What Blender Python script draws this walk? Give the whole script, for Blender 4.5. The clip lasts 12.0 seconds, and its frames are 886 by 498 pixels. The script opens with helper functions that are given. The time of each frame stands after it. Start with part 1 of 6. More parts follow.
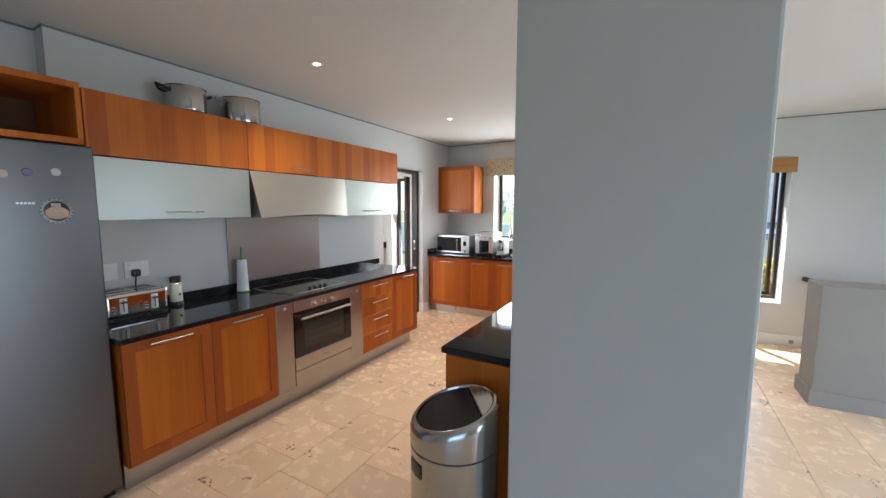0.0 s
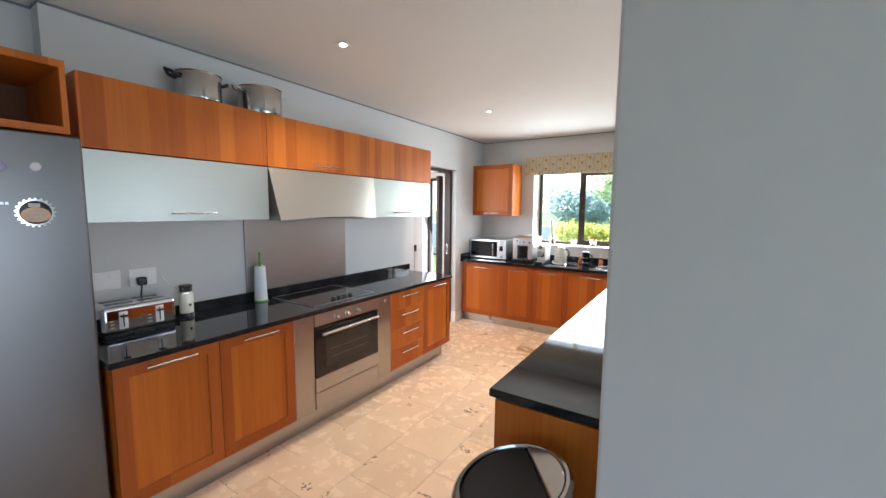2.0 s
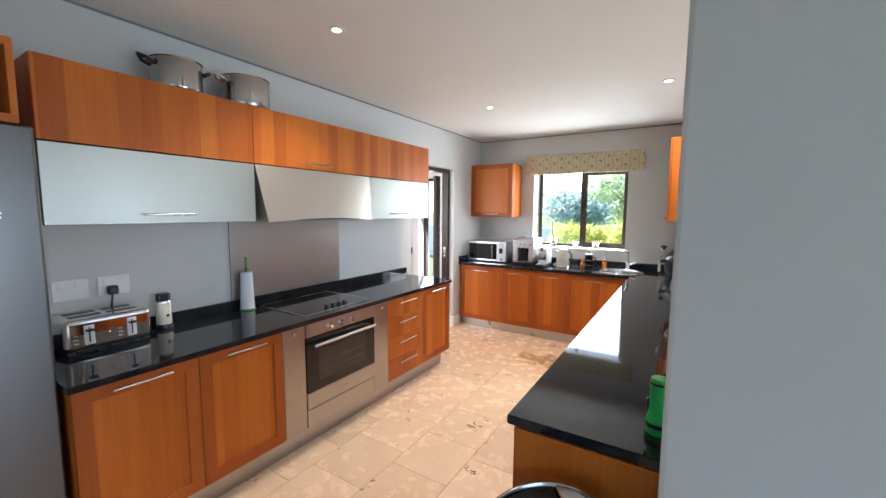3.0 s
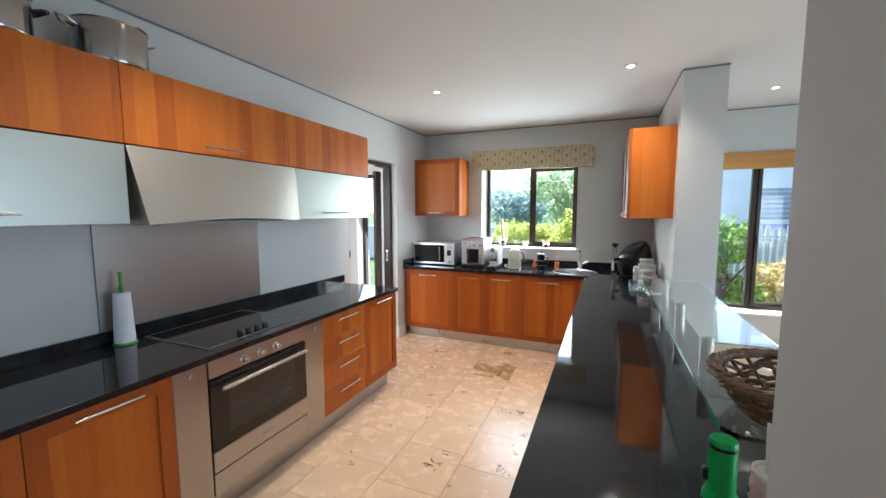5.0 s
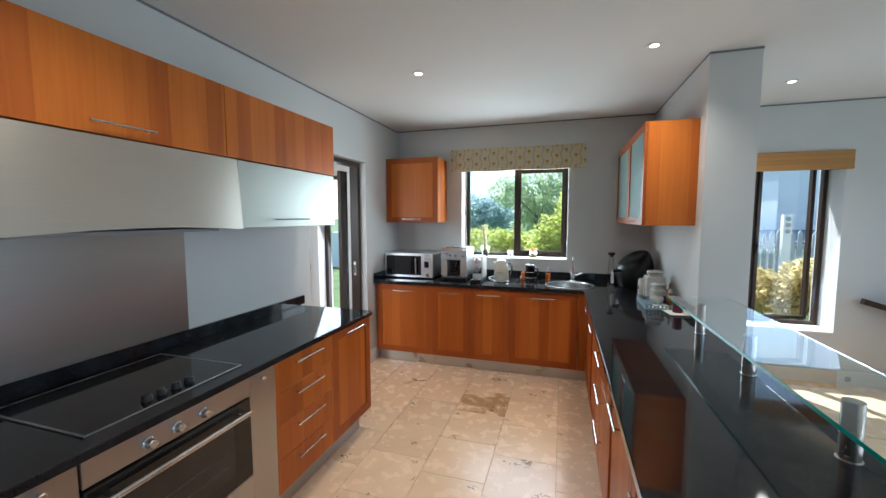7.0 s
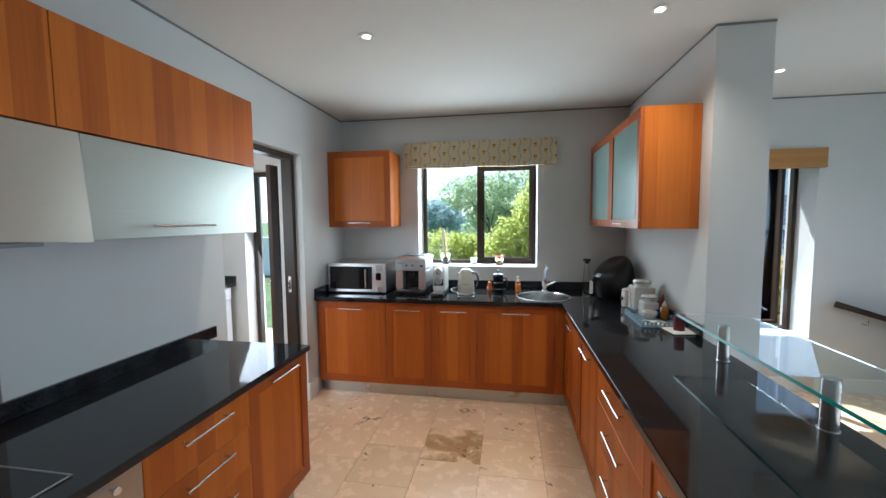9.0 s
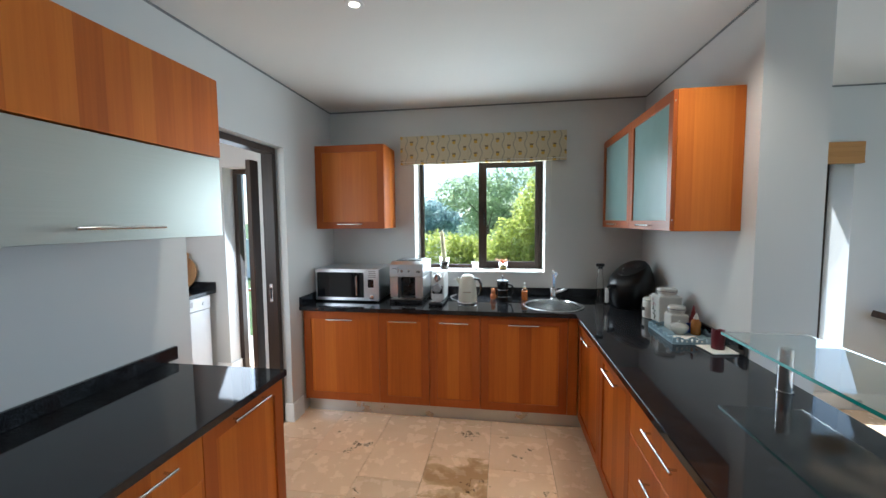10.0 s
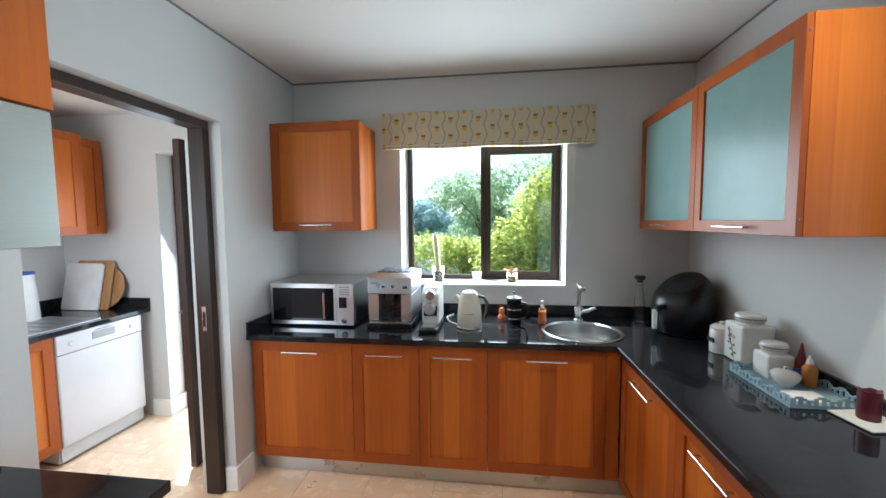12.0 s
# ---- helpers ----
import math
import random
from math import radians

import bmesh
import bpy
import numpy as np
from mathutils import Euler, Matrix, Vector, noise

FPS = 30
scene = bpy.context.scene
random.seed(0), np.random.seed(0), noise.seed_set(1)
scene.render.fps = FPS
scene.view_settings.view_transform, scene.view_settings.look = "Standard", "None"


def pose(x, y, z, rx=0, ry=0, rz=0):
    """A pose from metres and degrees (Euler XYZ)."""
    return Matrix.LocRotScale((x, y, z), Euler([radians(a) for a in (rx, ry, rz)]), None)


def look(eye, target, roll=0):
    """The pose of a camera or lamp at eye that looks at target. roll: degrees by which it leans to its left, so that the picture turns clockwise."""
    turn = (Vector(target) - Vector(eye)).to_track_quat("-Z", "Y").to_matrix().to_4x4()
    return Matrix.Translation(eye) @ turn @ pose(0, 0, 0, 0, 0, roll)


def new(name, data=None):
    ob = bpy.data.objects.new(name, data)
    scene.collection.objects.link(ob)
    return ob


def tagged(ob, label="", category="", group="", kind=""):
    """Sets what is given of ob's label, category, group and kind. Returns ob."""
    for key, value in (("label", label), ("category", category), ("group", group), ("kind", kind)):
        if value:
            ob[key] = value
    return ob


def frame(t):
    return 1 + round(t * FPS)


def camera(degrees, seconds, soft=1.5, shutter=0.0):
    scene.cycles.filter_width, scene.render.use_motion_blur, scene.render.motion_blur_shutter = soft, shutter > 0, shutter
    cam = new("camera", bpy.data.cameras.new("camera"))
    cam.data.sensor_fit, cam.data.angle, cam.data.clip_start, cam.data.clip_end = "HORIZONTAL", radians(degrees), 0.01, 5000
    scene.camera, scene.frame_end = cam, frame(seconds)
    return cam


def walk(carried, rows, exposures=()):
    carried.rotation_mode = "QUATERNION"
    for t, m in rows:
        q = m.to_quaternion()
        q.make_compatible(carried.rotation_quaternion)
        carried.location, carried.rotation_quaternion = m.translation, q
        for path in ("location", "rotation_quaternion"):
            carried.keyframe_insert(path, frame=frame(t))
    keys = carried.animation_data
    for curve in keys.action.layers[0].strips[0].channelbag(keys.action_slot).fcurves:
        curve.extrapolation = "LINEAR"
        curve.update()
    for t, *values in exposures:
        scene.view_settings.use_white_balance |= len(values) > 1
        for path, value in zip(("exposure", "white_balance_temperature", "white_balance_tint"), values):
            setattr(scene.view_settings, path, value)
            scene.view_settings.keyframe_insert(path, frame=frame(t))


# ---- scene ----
cam = camera(97.8, 12.0)
PATH = [
    (0, (0.125, 0.021, 1.595), (-0.835, 1.763, 1.388), 0.1),
    (0.5, (0.093, 0.141, 1.598), (-0.942, 1.84, 1.391), 0.4),
    (1, (0.009, 0.225, 1.602), (-1.063, 1.901, 1.398), 0.4),
    (1.5, (-0.062, 0.28, 1.604), (-1.15, 1.947, 1.401), 0.3),
    (2, (-0.152, 0.342, 1.608), (-1.238, 2.009, 1.404), 0.5),
    (2.5, (-0.221, 0.413, 1.598), (-1.311, 2.078, 1.398), 0.5),
    (3, (-0.313, 0.479, 1.601), (-1.37, 2.166, 1.405), 0.4),
    (5, (-0.607, 0.857, 1.579), (-1.384, 2.689, 1.387), -0.1),
    (5.5, (-0.693, 0.982, 1.594), (-1.4, 2.843, 1.404), -0.1),
    (6, (-0.781, 1.087, 1.599), (-1.443, 2.965, 1.415), -0.0),
    (6.5, (-0.886, 1.216, 1.584), (-1.522, 3.104, 1.409), -0.1),
    (7, (-0.999, 1.346, 1.582), (-1.589, 3.25, 1.419), -0.1),
    (9, (-1.237, 1.906, 1.587), (-1.567, 3.873, 1.437), -0.5),
    (9.5, (-1.279, 2.07, 1.594), (-1.593, 4.04, 1.447), -0.5),
    (10, (-1.319, 2.232, 1.587), (-1.628, 4.203, 1.442), -0.5),
    (10.5, (-1.368, 2.419, 1.584), (-1.667, 4.391, 1.436), -0.4),
    (11, (-1.417, 2.626, 1.591), (-1.703, 4.6, 1.441), -0.4),
    (11.3, (-1.424, 2.724, 1.603), (-1.705, 4.698, 1.444), -0.5),
    (11.5, (-1.446, 2.798, 1.593), (-1.712, 4.775, 1.447), -0.5),
    (12, (-1.466, 2.977, 1.587), (-1.722, 4.955, 1.441), -0.5),
]
walk(cam, [(t, look(eye, target, roll)) for t, eye, target, roll in PATH],
     [(0, 1.52, 5900, 11), (1, 1.78, 5900, 12.5), (2, 1.87, 5900, 13.5), (3, 1.86, 5800, 13.5), (5, 1.54, 5600, 9), (6.5, 1.16, 5450, 6.5), (9.5, 1.07, 5450, 6.5), (11, 1.17, 5400, 6.2), (12, 1.33, 5400, 6.0)])

# ---- world, sun, large lights ----
world = bpy.data.worlds.new("world")
scene.world = world
world.use_nodes = True
wn = world.node_tree.nodes
sky = wn.new("ShaderNodeTexSky")
sky.sky_type, sky.sun_disc = 'NISHITA', False
SUN_DIR = Vector((0.58, -0.87, -1.73)).normalized()
sky.sun_elevation = math.asin(-SUN_DIR.z)
sky.sun_rotation = math.atan2(-SUN_DIR.x, -SUN_DIR.y)
wn["Background"].inputs["Strength"].default_value = 0.15
world.node_tree.links.new(sky.outputs[0], wn["Background"].inputs[0])
sun_data = bpy.data.lights.new("sun", 'SUN')
sun_data.energy, sun_data.angle, sun_data.color = 5.0, radians(0.6), (1.0, 0.95, 0.86)
sun = new("sun", sun_data)
sun.matrix_world = look((0, 20, 18), Vector((0, 20, 18)) + SUN_DIR)


def window_light(name, eye, target, w, h, watts, color=(0.86, 0.93, 1.0)):
    d = bpy.data.lights.new(name, 'AREA')
    d.shape, d.size, d.size_y, d.energy, d.color = 'RECTANGLE', w, h, watts, color
    o = new(name, d)
    o.matrix_world = look(eye, target)
    return o


window_light("sky_kitchen_window", (-1.55, 5.985, 1.63), (-1.55, 3.0, 1.72), 1.14, 0.97, 12.5, (0.95, 1.0, 0.95))
window_light("sky_dining_window", (0.96, 5.90, 1.3), (0.96, 3.0, 0.0), 0.9, 1.4, 2.2, (0.62, 0.80, 1.0))
window_light("sky_garden_door", (4.35, 2.0, 1.05), (0.0, 1.9, -2.2), 4.0, 2.0, 50, (0.76, 0.86, 1.0))
window_light("sky_rear_door", (1.3, -2.75, 1.1), (0.0, 3.0, -0.6), 3.0, 2.0, 6, (0.30, 0.52, 1.0))
# added fill lamp that brightens the scullery; no window is known here
window_light("fill_scullery_south", (-4.0, 2.97, 1.55), (-4.0, 5.75, 1.35), 1.2, 1.0, 13, (1.0, 0.97, 0.92))
window_light("sky_scullery_door", (-3.7, 5.97, 1.1), (-3.9, 3.0, -0.6), 0.7, 1.9, 9, (0.95, 0.98, 1.0))

# the four lit ceiling downlights
DOWNLIGHTS = ((-2.07, 2.12), (-2.03, 4.08), (-0.49, 4.075), (0.674, 5.106))
for x, y in DOWNLIGHTS:
    d = bpy.data.lights.new("downlight_beam", 'SPOT')
    d.energy, d.color, d.spot_size, d.spot_blend, d.shadow_soft_size = 26.0, (1.0, 0.86, 0.68), radians(125), 1.0, 0.04
    o = new("downlight_beam", d)
    o.matrix_world = look((x, y, 2.615), (x, y + 0.001, 0))

# ---- materials ----
MATS = {}


def nodes_of(name):
    m = bpy.data.materials.new(name)
    m.use_nodes = True
    nt = m.node_tree
    return m, nt, nt.nodes["Principled BSDF"]


def N(nt, kind, **kw):
    n = nt.nodes.new(kind)
    for k, v in kw.items():
        n.inputs[k].default_value = v
    return n


def ramp(nt, fac, stops):
    r = nt.nodes.new("ShaderNodeValToRGB")
    e = r.color_ramp.elements
    while len(e) < len(stops):
        e.new(0.5)
    for el, (p, c) in zip(e, stops):
        el.position, el.color = p, (*c, 1)
    nt.links.new(fac, r.inputs[0])
    return r.outputs[0]


def coords(nt, scale, world_space=True):
    if world_space:
        src = nt.nodes.new("ShaderNodeNewGeometry").outputs["Position"]
    else:
        src = nt.nodes.new("ShaderNodeTexCoord").outputs["Object"]
    mp = nt.nodes.new("ShaderNodeMapping")
    mp.inputs["Scale"].default_value = scale
    nt.links.new(src, mp.inputs[0])
    return mp.outputs[0]


def noise_at(nt, scale, vec, detail=4, rough=0.55, dist=0.0):
    n = N(nt, "ShaderNodeTexNoise", Scale=scale, Detail=detail, Roughness=rough, Distortion=dist)
    nt.links.new(vec, n.inputs["Vector"])
    return n.outputs["Fac"]


def bump(nt, bsdf, height, strength, distance=0.01):
    b = N(nt, "ShaderNodeBump", Strength=strength, Distance=distance)
    nt.links.new(height, b.inputs["Height"])
    nt.links.new(b.outputs[0], bsdf.inputs["Normal"])


def plain(name, color, rough=0.5, metal=0.0, vary=0.08, scale=8.0, bump_s=0.05, bump_scale=120.0, coat=0.0):
    """Paint, plastic, metal: two scales of variation in tone and gloss."""
    if name in MATS:
        return MATS[name]
    m, nt, b = nodes_of(name)
    v = coords(nt, (1, 1, 1))
    big = noise_at(nt, scale, v, 3)
    dark = [c * (1 - vary) for c in color]
    lite = [min(1, c * (1 + vary)) for c in color]
    nt.links.new(ramp(nt, big, [(0.3, dark), (0.7, lite)]), b.inputs["Base Color"])
    b.inputs["Metallic"].default_value = metal
    b.inputs["Coat Weight"].default_value = coat
    fine = noise_at(nt, bump_scale, v, 3)
    mr = N(nt, "ShaderNodeMapRange", **{"To Min": max(0.02, rough * 0.85), "To Max": min(1, rough * 1.15)})
    nt.links.new(noise_at(nt, scale * 5, v, 3), mr.inputs["Value"])
    nt.links.new(mr.outputs[0], b.inputs["Roughness"])
    if bump_s:
        bump(nt, b, fine, bump_s, 0.002)
    MATS[name] = m
    return m


def brushed(name, color, rough, axis, rvar=0.1):
    """Brushed metal, with the strokes along axis (0, 1 or 2)."""
    if name in MATS:
        return MATS[name]
    m, nt, b = nodes_of(name)
    sc = [800.0, 800.0, 800.0]
    sc[axis] = 3.0
    v = coords(nt, sc)
    st = noise_at(nt, 1.0, v, 2)
    smudge = noise_at(nt, 3.0, coords(nt, (1, 1, 1)), 4, 0.6)
    c0, c1 = [c * 0.96 for c in color], [min(1, c * 1.03) for c in color]
    nt.links.new(ramp(nt, st, [(0.3, c0), (0.7, c1)]), b.inputs["Base Color"])
    mr = N(nt, "ShaderNodeMapRange", **{"From Min": 0.3, "From Max": 0.7, "To Min": rough - rvar / 2, "To Max": rough + rvar / 2})
    nt.links.new(smudge, mr.inputs["Value"])
    nt.links.new(mr.outputs[0], b.inputs["Roughness"])
    b.inputs["Metallic"].default_value = 1.0
    bump(nt, b, st, 0.008, 0.001)
    MATS[name] = m
    return m


def wood(name, c_dark, c_mid, c_lite, stave=0.092, grain_axis=2, rough=0.34):
    """Veneer of glued staves with fine straight grain along grain_axis."""
    if name in MATS:
        return MATS[name]
    m, nt, b = nodes_of(name)
    pos = nt.nodes.new("ShaderNodeNewGeometry").outputs["Position"]
    sep = nt.nodes.new("ShaderNodeSeparateXYZ")
    nt.links.new(pos, sep.inputs[0])
    add = nt.nodes.new("ShaderNodeMath")
    add.operation = 'ADD'
    if grain_axis == 2:
        nt.links.new(sep.outputs[0], add.inputs[0]), nt.links.new(sep.outputs[1], add.inputs[1])
    else:
        nt.links.new(sep.outputs[2], add.inputs[0])
        add.inputs[1].default_value = 0.0
    div = nt.nodes.new("ShaderNodeMath")
    div.operation, div.inputs[1].default_value = 'DIVIDE', stave
    nt.links.new(add.outputs[0], div.inputs[0])
    fl = nt.nodes.new("ShaderNodeMath")
    fl.operation = 'FLOOR'
    nt.links.new(div.outputs[0], fl.inputs[0])
    inf = nt.nodes.new("ShaderNodeObjectInfo")
    cmb = nt.nodes.new("ShaderNodeCombineXYZ")
    nt.links.new(fl.outputs[0], cmb.inputs[0]), nt.links.new(inf.outputs["Random"], cmb.inputs[1])
    wnz = nt.nodes.new("ShaderNodeTexWhiteNoise")
    nt.links.new(cmb.outputs[0], wnz.inputs["Vector"])
    sc = [70.0, 70.0, 70.0]
    sc[grain_axis] = 2.2
    v = coords(nt, sc)
    g = noise_at(nt, 1.0, v, 6, 0.62, 0.3)
    sc2 = [9.0, 9.0, 9.0]
    sc2[grain_axis] = 0.8
    broad = noise_at(nt, 1.0, coords(nt, sc2), 3)
    mix = nt.nodes.new("ShaderNodeMath")
    mix.operation = 'MULTIPLY_ADD'
    mix.inputs[1].default_value = 0.30
    nt.links.new(wnz.outputs["Value"], mix.inputs[0])
    half = nt.nodes.new("ShaderNodeMath")
    half.operation, half.inputs[1].default_value = 'MULTIPLY', 0.34
    nt.links.new(g, half.inputs[0])
    half2 = nt.nodes.new("ShaderNodeMath")
    half2.operation, half2.inputs[1].default_value = 'MULTIPLY_ADD', 0.28
    nt.links.new(broad, half2.inputs[0]), nt.links.new(half.outputs[0], half2.inputs[2])
    nt.links.new(half2.outputs[0], mix.inputs[2])
    nt.links.new(ramp(nt, mix.outputs[0], [(0.16, c_dark), (0.43, c_mid), (0.76, c_lite)]), b.inputs["Base Color"])
    b.inputs["Roughness"].default_value = rough
    b.inputs["Specular IOR Level"].default_value = 0.32
    bump(nt, b, g, 0.05, 0.001)
    MATS[name] = m
    return m


CHERRY = wood("cherry_veneer", (0.29, 0.064, 0.006), (0.46, 0.117, 0.011), (0.63, 0.195, 0.022), rough=0.40)
CHERRY_F = wood("cherry_stile", (0.27, 0.056, 0.007), (0.35, 0.080, 0.010), (0.44, 0.112, 0.016), 0.3, 2, 0.42)
TAUPE = plain("taupe_paint", (0.27, 0.25, 0.225), 0.75, vary=0.04, scale=1.5, bump_s=0.1, bump_scale=55)
WALL = plain("wall_paint", (0.60, 0.60, 0.582), 0.75, vary=0.025, scale=1.3, bump_s=0.10, bump_scale=55)
CEIL = plain("ceiling_paint", (0.755, 0.745, 0.71), 0.85, vary=0.015, scale=0.9, bump_s=0.06, bump_scale=70)
WHITE = plain("white_paint", (0.78, 0.78, 0.76), 0.4, vary=0.03)
STEEL_Y = brushed("steel_brushed_along", (0.45, 0.445, 0.44), 0.33, 1, 0.04)
STEEL_X = brushed("steel_brushed_across", (0.56, 0.56, 0.55), 0.30, 0)
STEEL_V = brushed("steel_brushed_upright", (0.42, 0.41, 0.40), 0.30, 2, 0.03)
STEEL_DOOR = brushed("satin_aluminium_front", (0.47, 0.49, 0.455), 0.40, 1, 0.04)
FRIDGE_STEEL = brushed("fridge_steel", (0.155, 0.152, 0.15), 0.34, 1, 0.03)
CHROME = plain("chrome", (0.80, 0.80, 0.80), 0.10, 1.0, 0.02, bump_s=0)
NICKEL = plain("satin_handle_metal", (0.66, 0.65, 0.63), 0.26, 1.0, 0.04, bump_s=0.02)
BLACK = plain("black_plastic", (0.009, 0.009, 0.010), 0.28, 0, 0.2, bump_s=0.008)
GLOSSB = plain("black_glass", (0.008, 0.008, 0.009), 0.06, 0, 0.1, bump_s=0)
DARKF = wood("dark_timber_frame", (0.018, 0.010, 0.007), (0.040, 0.024, 0.016), (0.07, 0.044, 0.030), 0.3, 2, 0.4)
BLIND = wood("roman_shade_wood", (0.36, 0.17, 0.05), (0.42, 0.21, 0.065), (0.48, 0.25, 0.08), 5.0, 0, 0.6)
GREY = plain("grey_plastic", (0.30, 0.30, 0.31), 0.4)
CERAMIC = plain("white_ceramic", (0.74, 0.72, 0.67), 0.16, vary=0.04, coat=0.4)
CREAM = plain("cream_enamel", (0.66, 0.63, 0.52), 0.14, vary=0.02, coat=0.5, bump_s=0)
GREEN = plain("green_plastic", (0.02, 0.42, 0.09), 0.3, vary=0.05)
DGREEN = plain("leaf_green_plastic", (0.08, 0.30, 0.03), 0.35, vary=0.05)
PAPER = plain("paper_towel", (0.80, 0.80, 0.82), 0.9, vary=0.02, bump_s=0.3, bump_scale=220)
PINKP = plain("blush_ceramic", (0.62, 0.49, 0.44), 0.4, vary=0.06)
WAX = plain("dark_red_wax", (0.11, 0.012, 0.018), 0.35, vary=0.15)
BLUEP = plain("blue_card", (0.05, 0.10, 0.42), 0.5)
BLUEGREY = plain("blue_grey_tray_paint", (0.27, 0.37, 0.42), 0.5, vary=0.12, scale=25)
AMBER = plain("amber_sauce", (0.42, 0.16, 0.03), 0.2)
ORANGE = plain("orange_glaze", (0.55, 0.18, 0.06), 0.25)
CARDW = plain("pale_card", (0.72, 0.70, 0.63), 0.7)
SOIL = plain("cactus_green", (0.50, 0.44, 0.24), 0.7, vary=0.3, scale=40)
REDLEAF = plain("bromeliad_leaf", (0.55, 0.16, 0.06), 0.45, vary=0.3, scale=30)
FENCE = plain("weathered_fence", (0.42, 0.44, 0.45), 0.85, vary=0.2, scale=6)
HOUSEW = plain("house_render", (0.82, 0.81, 0.76), 0.85, vary=0.04, scale=2)
ROOFB = plain("blue_slate_roof", (0.10, 0.14, 0.22), 0.6, vary=0.2, scale=9)
GRASS = plain("lawn", (0.07, 0.12, 0.025), 0.9, vary=0.45, scale=3, bump_s=0.6, bump_scale=40)
PAVE = plain("paving", (0.48, 0.44, 0.38), 0.85, vary=0.15, scale=5)
BARK = plain("bark", (0.09, 0.06, 0.04), 0.9, vary=0.3, scale=20, bump_s=0.5)
BASKET = plain("wicker_brown", (0.17, 0.088, 0.046), 0.55, vary=0.5, scale=35, bump_s=0.3)
BOARD = wood("board_wood", (0.30, 0.15, 0.06), (0.42, 0.23, 0.10), (0.52, 0.31, 0.15), 0.05, 2, 0.6)
STONEB = plain("pebble_white_plastic", (0.72, 0.72, 0.70), 0.3)


def granite():
    m, nt, b = nodes_of("black_granite")
    v = coords(nt, (1, 1, 1))
    f = noise_at(nt, 320, v, 2, 0.7)
    big = noise_at(nt, 14, v, 4)
    mx = nt.nodes.new("ShaderNodeMath")
    mx.operation, mx.inputs[1].default_value = 'MULTIPLY_ADD', 0.35
    nt.links.new(big, mx.inputs[0]), nt.links.new(f, mx.inputs[2])
    nt.links.new(ramp(nt, mx.outputs[0], [(0.55, (0.006, 0.006, 0.007)), (0.77, (0.018, 0.019, 0.022)), (0.94, (0.08, 0.085, 0.095))]), b.inputs["Base Color"])
    mr = N(nt, "ShaderNodeMapRange", **{"To Min": 0.03, "To Max": 0.075})
    nt.links.new(noise_at(nt, 5, v, 5, 0.6), mr.inputs["Value"])
    nt.links.new(mr.outputs[0], b.inputs["Roughness"])
    b.inputs["IOR"].default_value = 1.45
    return m


def travertine(name, stops=((0.20, (0.80, 0.56, 0.355)), (0.5, (0.86, 0.625, 0.41)), (0.80, (0.90, 0.675, 0.46)))):
    m, nt, b = nodes_of(name)
    v = coords(nt, (1, 1, 1))
    inf = nt.nodes.new("ShaderNodeObjectInfo")
    off = nt.nodes.new("ShaderNodeVectorMath")
    off.operation = 'MULTIPLY_ADD'
    nt.links.new(inf.outputs["Random"], off.inputs[0])
    off.inputs[1].default_value = (37, 17, 9)
    nt.links.new(v, off.inputs[2])
    p = off.outputs[0]
    cloud = noise_at(nt, 3.2, p, 5, 0.55, 0.5)
    base = ramp(nt, cloud, list(stops))
    tone = nt.nodes.new("ShaderNodeMapRange")
    tone.inputs["To Min"].default_value, tone.inputs["To Max"].default_value = 0.90, 1.05
    nt.links.new(inf.outputs["Random"], tone.inputs["Value"])
    tint = nt.nodes.new("ShaderNodeVectorMath")
    tint.operation = 'SCALE'
    nt.links.new(base, tint.inputs[0]), nt.links.new(tone.outputs[0], tint.inputs["Scale"])
    # dark veins and filled pits, only in scattered patches
    vein = noise_at(nt, 9.0, p, 5, 0.6, 2.2)
    ab = nt.nodes.new("ShaderNodeMath")
    ab.operation, ab.inputs[1].default_value = 'SUBTRACT', 0.5
    nt.links.new(vein, ab.inputs[0])
    ab2 = nt.nodes.new("ShaderNodeMath")
    ab2.operation = 'ABSOLUTE'
    nt.links.new(ab.outputs[0], ab2.inputs[0])
    line = ramp(nt, ab2.outputs[0], [(0.012, (1, 1, 1)), (0.034, (0, 0, 0))])
    where = ramp(nt, noise_at(nt, 5.5, p, 3), [(0.65, (0, 0, 0)), (0.67, (1, 1, 1))])
    mul = nt.nodes.new("ShaderNodeMath")
    mul.operation = 'MULTIPLY'
    nt.links.new(line, mul.inputs[0]), nt.links.new(where, mul.inputs[1])
    mixc = nt.nodes.new("ShaderNodeMix")
    mixc.data_type = 'RGBA'
    nt.links.new(mul.outputs[0], mixc.inputs["Factor"])
    nt.links.new(tint.outputs[0], mixc.inputs["A"])
    mixc.inputs["B"].default_value = (0.07, 0.038, 0.018, 1)
    nt.links.new(mixc.outputs["Result"], b.inputs["Base Color"])
    mr = N(nt, "ShaderNodeMapRange", **{"To Min": 0.16, "To Max": 0.36})
    nt.links.new(noise_at(nt, 12, p, 4), mr.inputs["Value"])
    nt.links.new(mr.outputs[0], b.inputs["Roughness"])
    bump(nt, b, mul.outputs[0], -0.25, 0.002)
    return m


def glass(name, color=(1, 1, 1), rough=0.0, ior=1.45):
    m, nt, b = nodes_of(name)
    b.inputs["Base Color"].default_value = (*color, 1)
    b.inputs["Roughness"].default_value = rough
    b.inputs["IOR"].default_value = ior
    b.inputs["Transmission Weight"].default_value = 1.0
    return m


